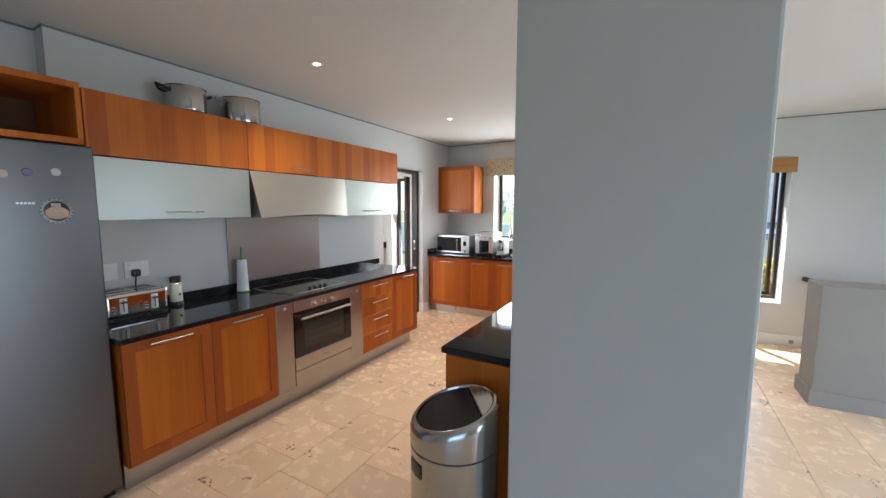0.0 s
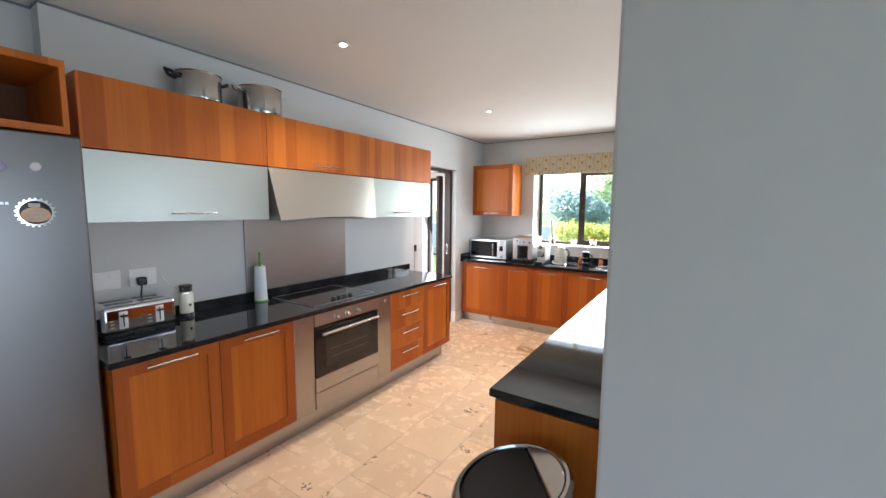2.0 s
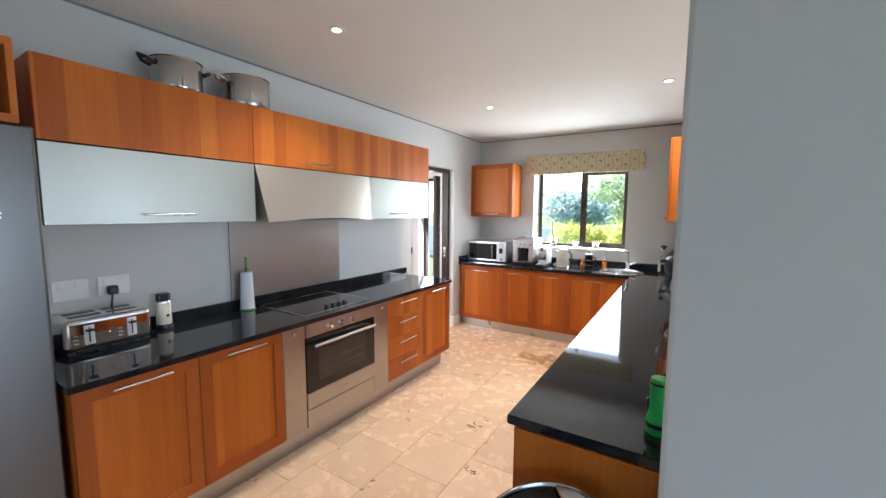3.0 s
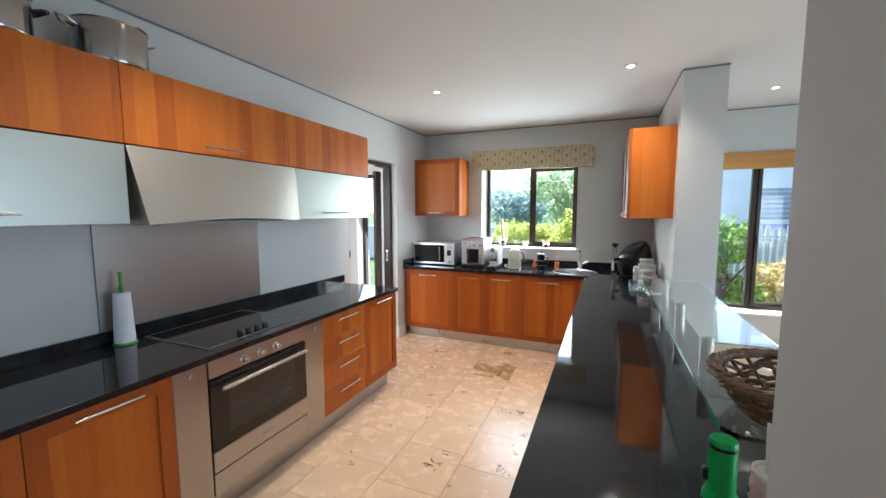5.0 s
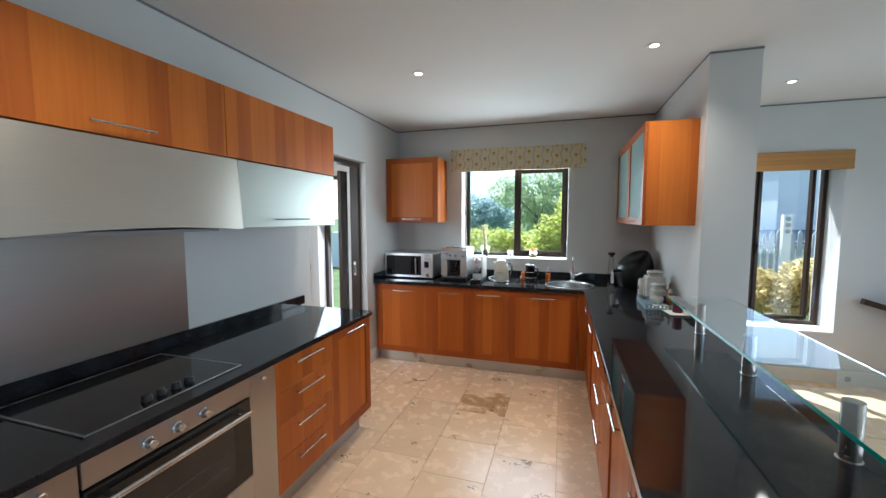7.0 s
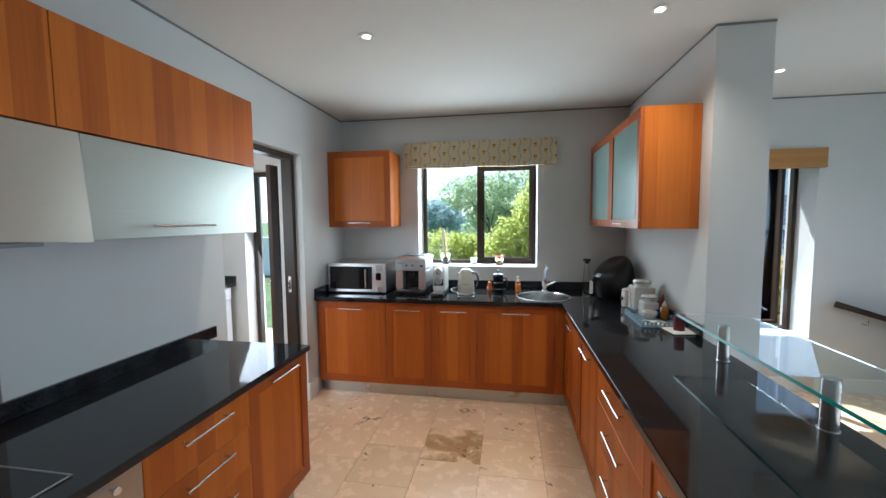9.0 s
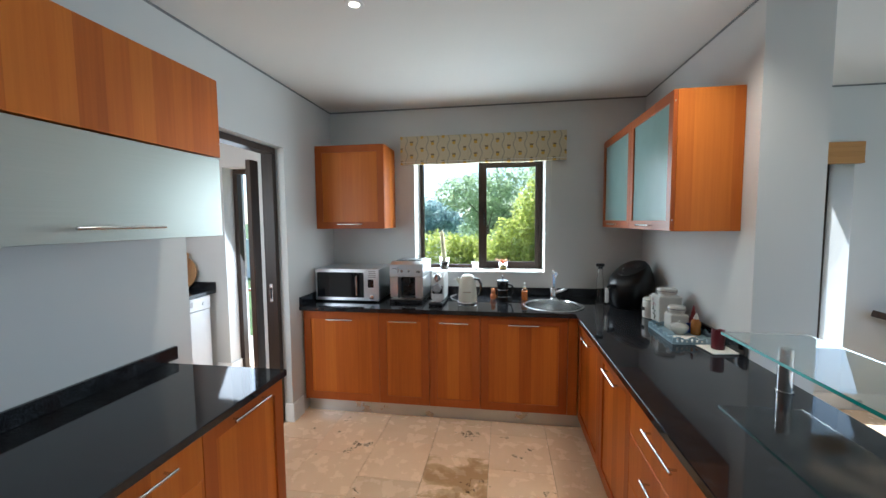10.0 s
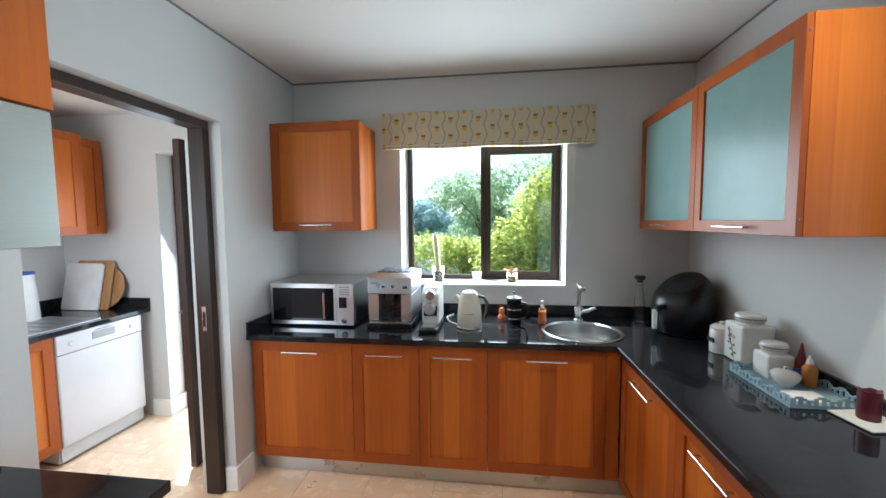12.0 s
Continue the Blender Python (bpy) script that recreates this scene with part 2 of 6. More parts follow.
def frosted():
    m, nt, b = nodes_of("frosted_glass")
    v = coords(nt, (1, 1, 1))
    nt.links.new(ramp(nt, noise_at(nt, 6, v, 3), [(0.3, (0.25, 0.38, 0.36)), (0.7, (0.29, 0.43, 0.41))]), b.inputs["Base Color"])
    b.inputs["Roughness"].default_value = 0.30
    b.inputs["Specular IOR Level"].default_value = 0.12
    b.inputs["Transmission Weight"].default_value = 0.25
    bump(nt, b, noise_at(nt, 300, v, 2), 0.05, 0.001)
    return m


def pane_mat():
    """Thin window glass: clear, with a Fresnel gloss."""
    m, nt, b = nodes_of("window_glass")
    nt.nodes.remove(b)
    out = nt.nodes["Material Output"]
    tr = nt.nodes.new("ShaderNodeBsdfTransparent")
    gl = N(nt, "ShaderNodeBsdfGlossy", Roughness=0.02)
    fr = N(nt, "ShaderNodeFresnel", IOR=1.45)
    mx = nt.nodes.new("ShaderNodeMixShader")
    nt.links.new(fr.outputs[0], mx.inputs[0]), nt.links.new(tr.outputs[0], mx.inputs[1]), nt.links.new(gl.outputs[0], mx.inputs[2])
    nt.links.new(mx.outputs[0], out.inputs[0])
    return m


def emit(name, color, power):
    m, nt, b = nodes_of(name)
    b.inputs["Emission Color"].default_value = (*color, 1)
    b.inputs["Emission Strength"].default_value = power
    return m


def leaves(name, dark, mid, lite):
    m, nt, b = nodes_of(name)
    g = nt.nodes.new("ShaderNodeNewGeometry")
    nt.links.new(ramp(nt, g.outputs["Random Per Island"], [(0.0, dark), (0.5, mid), (1.0, lite)]), b.inputs["Base Color"])
    b.inputs["Roughness"].default_value = 0.55
    tr = nt.nodes.new("ShaderNodeBsdfTranslucent")
    nt.links.new(ramp(nt, g.outputs["Random Per Island"], [(0.0, mid), (1.0, lite)]), tr.inputs[0])
    mx = N(nt, "ShaderNodeMixShader", Fac=0.72)
    nt.links.new(b.outputs[0], mx.inputs[1]), nt.links.new(tr.outputs[0], mx.inputs[2])
    nt.links.new(mx.outputs[0], nt.nodes["Material Output"].inputs[0])
    return m


def valance_cloth():
    """Pale cloth with wavy upright stripes and rows of small yellow motifs."""
    m, nt, b = nodes_of("valance_print")
    pos = nt.nodes.new("ShaderNodeNewGeometry").outputs["Position"]
    sep = nt.nodes.new("ShaderNodeSeparateXYZ")
    nt.links.new(pos, sep.inputs[0])

    def M(op, a, c=None, d=None):
        n = nt.nodes.new("ShaderNodeMath")
        n.operation = op
        for i, q in enumerate((a, c, d)):
            if q is None:
                continue
            if isinstance(q, (int, float)):
                n.inputs[i].default_value = q
            else:
                nt.links.new(q, n.inputs[i])
        return n.outputs[0]
    x, z = sep.outputs[0], sep.outputs[2]
    wave = M('MULTIPLY', M('SINE', M('MULTIPLY', z, 48.0)), 0.010)
    u = M('FRACT', M('DIVIDE', M('ADD', x, wave), 0.098))
    stripe = M('LESS_THAN', M('ABSOLUTE', M('SUBTRACT', u, 0.5)), 0.05)
    col = M('DIVIDE', M('ADD', x, 0.049), 0.098)
    mu = M('ABSOLUTE', M('SUBTRACT', M('FRACT', col), 0.5))
    zz = M('ADD', M('DIVIDE', z, 0.118), M('MULTIPLY', M('FRACT', M('MULTIPLY', M('FLOOR', col), 0.5)), 1.0))
    mv = M('ABSOLUTE', M('SUBTRACT', M('FRACT', zz), 0.42))
    spot = M('LESS_THAN', M('ADD', M('POWER', mu, 2.0), M('POWER', M('MULTIPLY', mv, 1.2), 2.0)), 0.022)
    stem_u = M('LESS_THAN', mu, 0.16)
    stem_v = M('LESS_THAN', M('ABSOLUTE', M('SUBTRACT', M('FRACT', zz), 0.57)), 0.06)
    stem = M('MULTIPLY', stem_u, stem_v)
    weave = noise_at(nt, 260, coords(nt, (1, 1, 1)), 2)
    cloth = ramp(nt, weave, [(0.3, (0.52, 0.44, 0.29)), (0.7, (0.61, 0.53, 0.36))])
    last = cloth
    for fac, col in ((stripe, (0.36, 0.33, 0.25)), (spot, (0.58, 0.35, 0.06)), (stem, (0.20, 0.16, 0.09))):
        mx = nt.nodes.new("ShaderNodeMix")
        mx.data_type = 'RGBA'
        nt.links.new(fac, mx.inputs["Factor"]), nt.links.new(last, mx.inputs["A"])
        mx.inputs["B"].default_value = (*col, 1)
        last = mx.outputs["Result"]
    nt.links.new(last, b.inputs["Base Color"])
    b.inputs["Roughness"].default_value = 0.9
    bump(nt, b, weave, 0.2, 0.002)
    return m


GRANITE = granite()
STONE = travertine("travertine")
STONE_B = travertine("travertine_brown", ((0.40, (0.50, 0.31, 0.155)), (0.455, (0.64, 0.43, 0.235)), (0.485, (0.86, 0.625, 0.41))))
GROUT = plain("grout", (0.50, 0.38, 0.25), 0.9, vary=0.15, scale=12)
PANE = pane_mat()
SHELF = glass("shelf_glass", (0.90, 0.97, 0.95))
SHELF_EDGE = plain("shelf_glass_edge", (0.02, 0.30, 0.25), 0.15, vary=0.25, scale=3, bump_s=0)
FROST = frosted()
CLEAR = glass("clear_glass", (0.97, 0.98, 0.98))
LAMPM = emit("lamp_glow", (1.0, 0.86, 0.62), 3.0)
LEAF_LIME = leaves("lime_leaves", (0.16, 0.22, 0.04), (0.40, 0.47, 0.09), (0.66, 0.68, 0.22))
LEAF_GREEN = leaves("hedge_leaves", (0.06, 0.12, 0.02), (0.18, 0.30, 0.05), (0.34, 0.48, 0.10))
# far trees: haze and sky glare put into paler, bluish leaf colours
LEAF_HAZED = leaves("hazed_tree_leaves", (0.20, 0.29, 0.29), (0.34, 0.46, 0.45), (0.48, 0.60, 0.57))
LEAF_YEL = leaves("yellow_bush_leaves", (0.30, 0.25, 0.10), (0.58, 0.49, 0.22), (0.76, 0.67, 0.36))
LEAF_GREYG = leaves("olive_leaves", (0.20, 0.28, 0.15), (0.38, 0.48, 0.28), (0.56, 0.66, 0.42))
LEAF_RUST = leaves("rusty_leaves", (0.20, 0.16, 0.06), (0.42, 0.26, 0.14), (0.62, 0.46, 0.30))
VALANCE = valance_cloth()

# ---- builders ----


def box(x0, x1, y0, y1, z0, z1, r=0.0, seg=2):
    bm = bmesh.new()
    add_box(bm, x0, x1, y0, y1, z0, z1)
    if r > 0:
        bmesh.ops.bevel(bm, geom=bm.edges[:], offset=r, segments=seg, affect='EDGES', profile=0.5)
    return bm


def add_box(bm, x0, x1, y0, y1, z0, z1):
    v = [bm.verts.new(p) for p in ((x0, y0, z0), (x1, y0, z0), (x1, y1, z0), (x0, y1, z0), (x0, y0, z1), (x1, y0, z1), (x1, y1, z1), (x0, y1, z1))]
    for f in ((3, 2, 1, 0), (4, 5, 6, 7), (0, 1, 5, 4), (1, 2, 6, 5), (2, 3, 7, 6), (3, 0, 4, 7)):
        bm.faces.new([v[i] for i in f])
    return bm


def boxes(rows, r=0.0):
    bm = bmesh.new()
    for q in rows:
        b2 = box(*q, r=r, seg=1)
        me = bpy.data.meshes.new("tmp")
        b2.to_mesh(me)
        b2.free()
        bm.from_mesh(me)
        bpy.data.meshes.remove(me)
    return bm


def lathe(profile, at=(0, 0, 0), n=36, sx=1.0, sy=1.0, open_start=False):
    """Turned body from (radius, height) pairs."""
    bm = bmesh.new()
    rings = []
    for r, z in profile:
        if r < 1e-5:
            rings.append([bm.verts.new((at[0], at[1], at[2] + z))])
        else:
            rings.append([bm.verts.new((at[0] + sx * r * math.cos(2 * math.pi * i / n), at[1] + sy * r * math.sin(2 * math.pi * i / n), at[2] + z)) for i in range(n)])
    for a, c in zip(rings, rings[1:]):
        for i in range(n):
            j = (i + 1) % n
            if len(a) == 1 and len(c) == 1:
                continue
            if len(a) == 1:
                bm.faces.new((a[0], c[j], c[i]))
            elif len(c) == 1:
                bm.faces.new((a[i], a[j], c[0]))
            else:
                bm.faces.new((a[i], a[j], c[j], c[i]))
    for ring, flip in ((rings[0], True), (rings[-1], False)):
        if len(ring) > 1 and not (flip and open_start):
            bm.faces.new(ring[::-1] if flip else ring)
    for f in bm.faces:
        f.smooth = True
    return bm


def tube(points, r, n=10, bm=None):
    """A rod swept along points."""
    bm = bm or bmesh.new()
    pts = [Vector(p) for p in points]
    rings = []
    up = Vector((0, 0, 1))
    for i, p in enumerate(pts):
        d = (pts[min(i + 1, len(pts) - 1)] - pts[max(i - 1, 0)]).normalized()
        side = d.cross(up if abs(d.z) < 0.9 else Vector((1, 0, 0))).normalized()
        oth = side.cross(d).normalized()
        rr = r[i] if isinstance(r, (list, tuple)) else r
        rings.append([bm.verts.new(p + rr * (side * math.cos(2 * math.pi * k / n) + oth * math.sin(2 * math.pi * k / n))) for k in range(n)])
    for a, c in zip(rings, rings[1:]):
        for k in range(n):
            f = bm.faces.new((a[k], a[(k + 1) % n], c[(k + 1) % n], c[k]))
            f.smooth = True
    bm.faces.new(rings[0][::-1]), bm.faces.new(rings[-1])
    return bm


def prism(outline, axis, a, b_, r=0.0):
    """A solid: an outline of (u, v) pairs pushed along axis from a to b_. axis x: (y, z); y: (x, z); z: (x, y)."""
    bm = bmesh.new()

    def at(u, v, w):
        return {"x": (w, u, v), "y": (u, w, v), "z": (u, v, w)}[axis]
    lo = [bm.verts.new(at(u, v, a)) for u, v in outline]
    hi = [bm.verts.new(at(u, v, b_)) for u, v in outline]
    bm.faces.new(lo[::-1]), bm.faces.new(hi)
    n = len(lo)
    for i in range(n):
        bm.faces.new((lo[i], lo[(i + 1) % n], hi[(i + 1) % n], hi[i]))
    bmesh.ops.recalc_face_normals(bm, faces=bm.faces[:])
    if r:
        bmesh.ops.bevel(bm, geom=bm.edges[:], offset=r, segments=2, affect='EDGES', profile=0.5)
    return bm


def ring_frame(axis, lo, hi, u0, u1, z0, z1, rail, r=0.0012):
    """A rectangular frame in one piece across axis, lo to hi thick."""
    bm = bmesh.new()

    def at(w, u, z):
        return (w, u, z) if axis == "x" else (u, w, z)
    sets = []
    for w in (lo, hi):
        for d in (0.0, rail):
            sets.append([bm.verts.new(at(w, u, z)) for u, z in ((u0 + d, z0 + d), (u1 - d, z0 + d), (u1 - d, z1 - d), (u0 + d, z1 - d))])
    a, b2, c, d = sets
    for i in range(4):
        j = (i + 1) % 4
        for p, q in ((a, b2), (c, d), (a, c), (b2, d)):
            bm.faces.new((p[i], p[j], q[j], q[i]))
    bmesh.ops.recalc_face_normals(bm, faces=bm.faces[:])
    if r:
        bmesh.ops.bevel(bm, geom=[e for e in bm.edges if len(e.link_faces) == 2 and e.calc_face_angle(0) > 0.5], offset=r, segments=1, affect='EDGES')
    return bm


def thing(name, at, label, category, group=""):
    e = new(name)
    e.empty_display_size = 0.1
    e.location = at
    return tagged(e, label, category, group)


def origin_of(ob):
    v = Vector((0, 0, 0))
    while ob is not None:
        v = v + ob.location
        ob = ob.parent
    return v


def part(name, bm, material, parent, label="", smooth=False):
    """Links a bmesh (in world places) as one mesh under a thing or part."""
    o = origin_of(parent)
    bmesh.ops.translate(bm, verts=bm.verts[:], vec=-o)
    bmesh.ops.recalc_face_normals(bm, faces=bm.faces[:])
    me = bpy.data.meshes.new(name)
    bm.to_mesh(me)
    bm.free()
    me.materials.append(material)
    if any(p.use_smooth for p in me.polygons):
        me.set_sharp_from_angle(angle=radians(38))
    if smooth:
        for p in me.polygons:
            p.use_smooth = True
    ob = new(name, me)
    ob.parent = parent
    if label:
        ob["label"] = label
    return ob


def solid(name, bm, material, label, category, kind="", group="", at=None):
    """A thing or piece of the setting that is one mesh; its origin at the middle of its base."""
    lo = [min(v.co[i] for v in bm.verts) for i in range(3)]
    hi = [max(v.co[i] for v in bm.verts) for i in range(3)]
    o = Vector(((lo[0] + hi[0]) / 2, (lo[1] + hi[1]) / 2, lo[2]))
    bmesh.ops.translate(bm, verts=bm.verts[:], vec=-o)
    bmesh.ops.recalc_face_normals(bm, faces=bm.faces[:])
    me = bpy.data.meshes.new(name)
    bm.to_mesh(me)
    bm.free()
    me.materials.append(material)
    if any(p.use_smooth for p in me.polygons):
        me.set_sharp_from_angle(angle=radians(38))
    ob = new(name, me)
    ob.location = o
    return tagged(ob, label, category, group, kind)


def structure(name, bm, material, label, category="wall"):
    return solid(name, bm, material, label, category, "structure")

# ---- the room ----
LX, BY, CZ = -2.97, 5.82, 2.63          # left wall, window wall, ceiling
PX0, PX1 = -0.125, 0.16                  # partition beside the window wall


def wall_with_holes(name, axis, a, b_, u0, u1, z0, z1, holes, material, label):
    """A wall slab from a to b_ across axis, u0 to u1 along it, cut by holes (u0, u1, z0, z1)."""
    bm = bmesh.new()
    us = sorted({u0, u1, *[h[0] for h in holes], *[h[1] for h in holes]})
    zs = sorted({z0, z1, *[h[2] for h in holes], *[h[3] for h in holes]})
    for ua, ub in zip(us, us[1:]):
        for za, zb in zip(zs, zs[1:]):
            um, zm = (ua + ub) / 2, (za + zb) / 2
            if any(h[0] < um < h[1] and h[2] < zm < h[3] for h in holes):
                continue
            if axis == "y":
                add_box(bm, ua, ub, a, b_, za, zb)
            else:
                add_box(bm, a, b_, ua, ub, za, zb)
    bmesh.ops.remove_doubles(bm, verts=bm.verts[:], dist=1e-5)
    seen, kill = {}, []
    for f in bm.faces:
        key = tuple(sorted(v.index for v in f.verts))
        kill += [f, seen[key]] if key in seen else []
        seen[key] = f
    bmesh.ops.delete(bm, geom=list(set(kill)), context='FACES')
    return structure(name, bm, material, label)


TOP = 2.70
wall_with_holes("wall_north", "y", BY, 6.20, -2.97, 4.6, 0, TOP,
                [(-2.15, -0.95, 1.115, 2.30), (0.48, 1.445, 0.50, 2.12)], WALL, "pale grey plastered wall with two deep-set windows")
wall_with_holes("wall_west", "x", -3.19, LX, 0.94, 6.07, 0, TOP, [(4.03, 4.99, 0, 2.15)], WALL,
                "pale grey plastered wall with an open doorway")
structure("wall_west_recess", box(-3.30, -3.10, -2.9, 0.94, 0, TOP), WALL, "pale grey plastered wall behind the fridge")
structure("wall_partition", box(PX0, PX1, 4.295, BY, 0, TOP), WALL, "pale grey plastered stub wall")
structure("pillar_near", prism([(-0.33, 1.365), (0.358, 1.20), (0.358, 1.68), (-0.33, 1.68)], "z", 0, TOP, 0.010), WALL, "pale grey plastered pillar with rounded corners", "pillar")
wall_with_holes("wall_east", "x", 4.3, 4.5, -2.9, 6.07, 0, TOP, [(0.0, 4.1, 0.0, 2.25)], WALL, "pale plastered wall with a wide glazed opening")
wall_with_holes("wall_south", "y", -2.9, -2.7, -3.3, 4.5, 0, TOP, [(-0.2, 2.8, 0.0, 2.2)], WALL, "pale plastered wall with a glazed opening")
FLOOR = structure("floor", box(-5.2, 4.5, -2.9, 6.20, -0.2, -0.008), GROUT, "sandy grout bed under the stone tiles", "floor")
structure("ceiling_slab", box(-5.2, 4.6, -2.9, 6.20, 2.70, 2.86), CEIL, "white painted ceiling slab", "ceiling")
# plasterboard ceiling; thin grey strips paint its shadow gap's shade round the room
g = 0.001
GAP_SHADE = plain("painted_gap_shade", (0.20, 0.20, 0.20), 0.9)
ga, gb = CZ - 0.013, CZ
structure("trim_painted_shadow_gap", boxes([(LX, LX + 0.003, 0.94, BY, ga, gb), (LX + 0.003, PX0 - 0.003, BY - 0.003, BY, ga, gb), (PX0 - 0.003, PX0, 4.292, BY - 0.003, ga, gb),
                                    (PX0, PX1, 4.292, 4.295, ga, gb), (PX1, PX1 + 0.003, 4.292, BY - 0.003, ga, gb), (PX1 + 0.003, 4.3, BY - 0.003, BY, ga, gb),
                                    (-3.10, -3.097, -2.7, 0.94, ga, gb), (-3.10, LX, 0.937, 0.94, ga, gb)]), GAP_SHADE, "grey strip painted as the shade of the gap below the ceiling", "trim")
structure("ceiling", boxes([(LX + g, PX0 - g, 1.0, BY - g, CZ, 2.66), (-3.10 + g, PX0 - g, -2.7 + g, 0.94 - g, CZ, 2.66), (LX + g, PX0 - g, 0.94 - g, 1.0, CZ, 2.66),
                            (PX0 - g, PX1 + g, -2.7 + g, 4.295 - g, CZ, 2.66), (PX1 + g, 4.3 - g, -2.7 + g, BY - g, CZ, 2.66)]), CEIL,
          "smooth white painted ceiling edged by a painted shadow gap", "ceiling")
# scullery beyond the doorway
wall_with_holes("wall_scullery_north", "y", 5.75, 6.07, -5.2, -3.19, 0, TOP, [(-4.10, -3.24, 0, 2.14)], WALL, "pale grey scullery wall with a garden door opening")
structure("wall_scullery_west", box(-5.2, -5.0, 3.0, 5.75, 0, TOP), WALL, "pale grey scullery wall")
# unseen wall; its opening is invented to hold the scullery fill lamp
wall_with_holes("wall_scullery_south", "y", 2.9, 3.0, -5.2, -3.19, 0, TOP, [(-4.62, -3.38, 1.03, 2.07)], WALL, "pale grey unseen scullery wall with an opening added for a fill lamp")
structure("ceiling_scullery", box(-5.0 + g, -3.19 - g, 3.0 + g, 5.75 - g, 2.45, 2.70), CEIL, "white painted scullery ceiling", "ceiling")
# eaves
structure("roof_eaves", box(-6.0, 5.2, 6.20, 6.30, 2.90, 3.05), WHITE, "white roof overhang above the windows", "roof")

# low stair wall in the dining side
structure("wall_stair_low", box(1.305, 4.3, 4.13, 4.46, 0, 0.995, 0.008), TAUPE, "low taupe painted stair wall", "wall")
lowb = box(1.287, 4.3, 4.112, 4.478, 0.0, 0.13, 0.004)
structure("baseboard_stair_wall", lowb, TAUPE, "taupe painted skirting on the stair wall", "skirting")


def skirting(name, rows):
    structure(name, boxes(rows, 0.004), WHITE, "off-white painted timber skirting", "skirting")


skirting("baseboard_west", [(LX, LX + 0.018, 4.99, 5.135, 0, 0.15), (-3.033, LX + 0.018, 4.972, 4.99, 0, 0.15)])
skirting("baseboard_partition", [(PX1, PX1 + 0.018, 4.28, 5.80, 0, 0.13)])
skirting("baseboard_dining", [(PX1 + 0.018, 4.3, 5.802, BY, 0, 0.13)])
skirting("baseboard_scullery", [(-4.25, -4.082, 5.732, 5.75, 0, 0.14), (-4.10, -4.082, 5.75, 6.05, 0, 0.14)])

# ---- windows and doors of the setting ----


def window(name, x0, x1, z0, z1, mull, y, opened, label, transom=None):
    """Two-light dark timber window; the second light is a casement."""
    w = thing(name, ((x0 + x1) / 2, y, z0), label, "window")
    w["kind"] = "structure"
    f = 0.032
    part("window_frame", boxes([(x0, x0 + f, y, y + 0.06, z0, z1), (x1 - f, x1, y, y + 0.06, z0, z1), (x0 + f, x1 - f, y, y + 0.06, z0, z0 + f), (x0 + f, x1 - f, y, y + 0.06, z1 - f, z1),
                                (mull - 0.022, mull + 0.022, y, y + 0.06, z0 + f, z1 - f)], 0.003), DARKF, w)
    c = 0.034
    xa, xb, za, zb = mull + 0.022, x1 - f, z0 + f, (transom or z1) - f
    if transom:
        part("transom", box(xa, xb, y, y + 0.06, zb, zb + f, 0.003), DARKF, w)
        part("pane", box(xa, xb, y + 0.02, y + 0.024, zb + f, z1 - f), PANE, w).visible_shadow = False
    turn = Matrix.Rotation(radians(opened), 3, 'Z')

    def swing(bm):
        bmesh.ops.rotate(bm, cent=(xa, y + 0.035, 0), verts=bm.verts[:], matrix=turn)
        return bm
    cas = part("casement", swing(boxes([(xa, xa + c, y - 0.012, y + 0.035, za, zb), (xb - c, xb, y - 0.012, y + 0.035, za, zb),
                                  (xa + c, xb - c, y - 0.012, y + 0.035, za, za + c), (xa + c, xb - c, y - 0.012, y + 0.035, zb - c, zb)], 0.003)), DARKF, w)
    zs = (za + zb) / 2
    part("catch", boxes([(xa + 0.006, xa + 0.02, y - 0.03, y - 0.013, zs - 0.07, zs + 0.03), (xa + 0.008, xa + 0.018, y - 0.045, y - 0.03, zs - 0.10, zs)], 0.003), BLACK, cas)
    for a, b_ in ((x0 + f, mull - 0.022), (xa + c, xb - c)):
        pn = box(a, b_, y + 0.02, y + 0.024, za + (c if a > mull else 0), zb - c if a > mull else z1 - f)
        p = part("pane", swing(pn) if a > mull else pn, PANE, w)
        p.visible_shadow = False
    return w


window("window_1", -2.148, -0.952, 1.117, 2.298, -1.54, 6.07, 0, "dark-stained timber kitchen window with a casement and top light", 2.165)
window("window_2", 0.482, 1.443, 0.502, 2.118, 0.85, 6.06, 13, "dark-stained timber dining window with a casement")
structure("sill_1", box(-2.149, -0.951, 5.812, 6.068, 1.100, 1.1165, 0.003), WHITE, "white painted window sill", "sill")
structure("sill_2", box(0.481, 1.444, 5.812, 6.058, 0.485, 0.5015, 0.003), WHITE, "white painted window sill", "sill")

# doorway to the scullery: dark lining set back in the wall
dw = thing("door_1", (-3.1, 4.5, 0), "dark-stained timber door lining in an open doorway", "door frame")
dw["kind"] = "structure"
part("jamb", box(-3.13, -3.037, 4.94, 4.987, 0, 2.104, 0.003), DARKF, dw)
part("jamb", box(-3.13, -3.037, 4.033, 4.075, 0, 2.104, 0.003), DARKF, dw)
part("lintel", box(-3.13, -3.037, 4.033, 4.987, 2.104, 2.148, 0.003), DARKF, dw)
sp_ = part("strike_plate", box(-3.098, -3.072, 4.937, 4.940, 0.975, 1.115, 0.001, 1), NICKEL, dw, "satin metal strike plate")
part("latch_hole", box(-3.092, -3.078, 4.9355, 4.9375, 1.00, 1.085), BLACK, sp_)
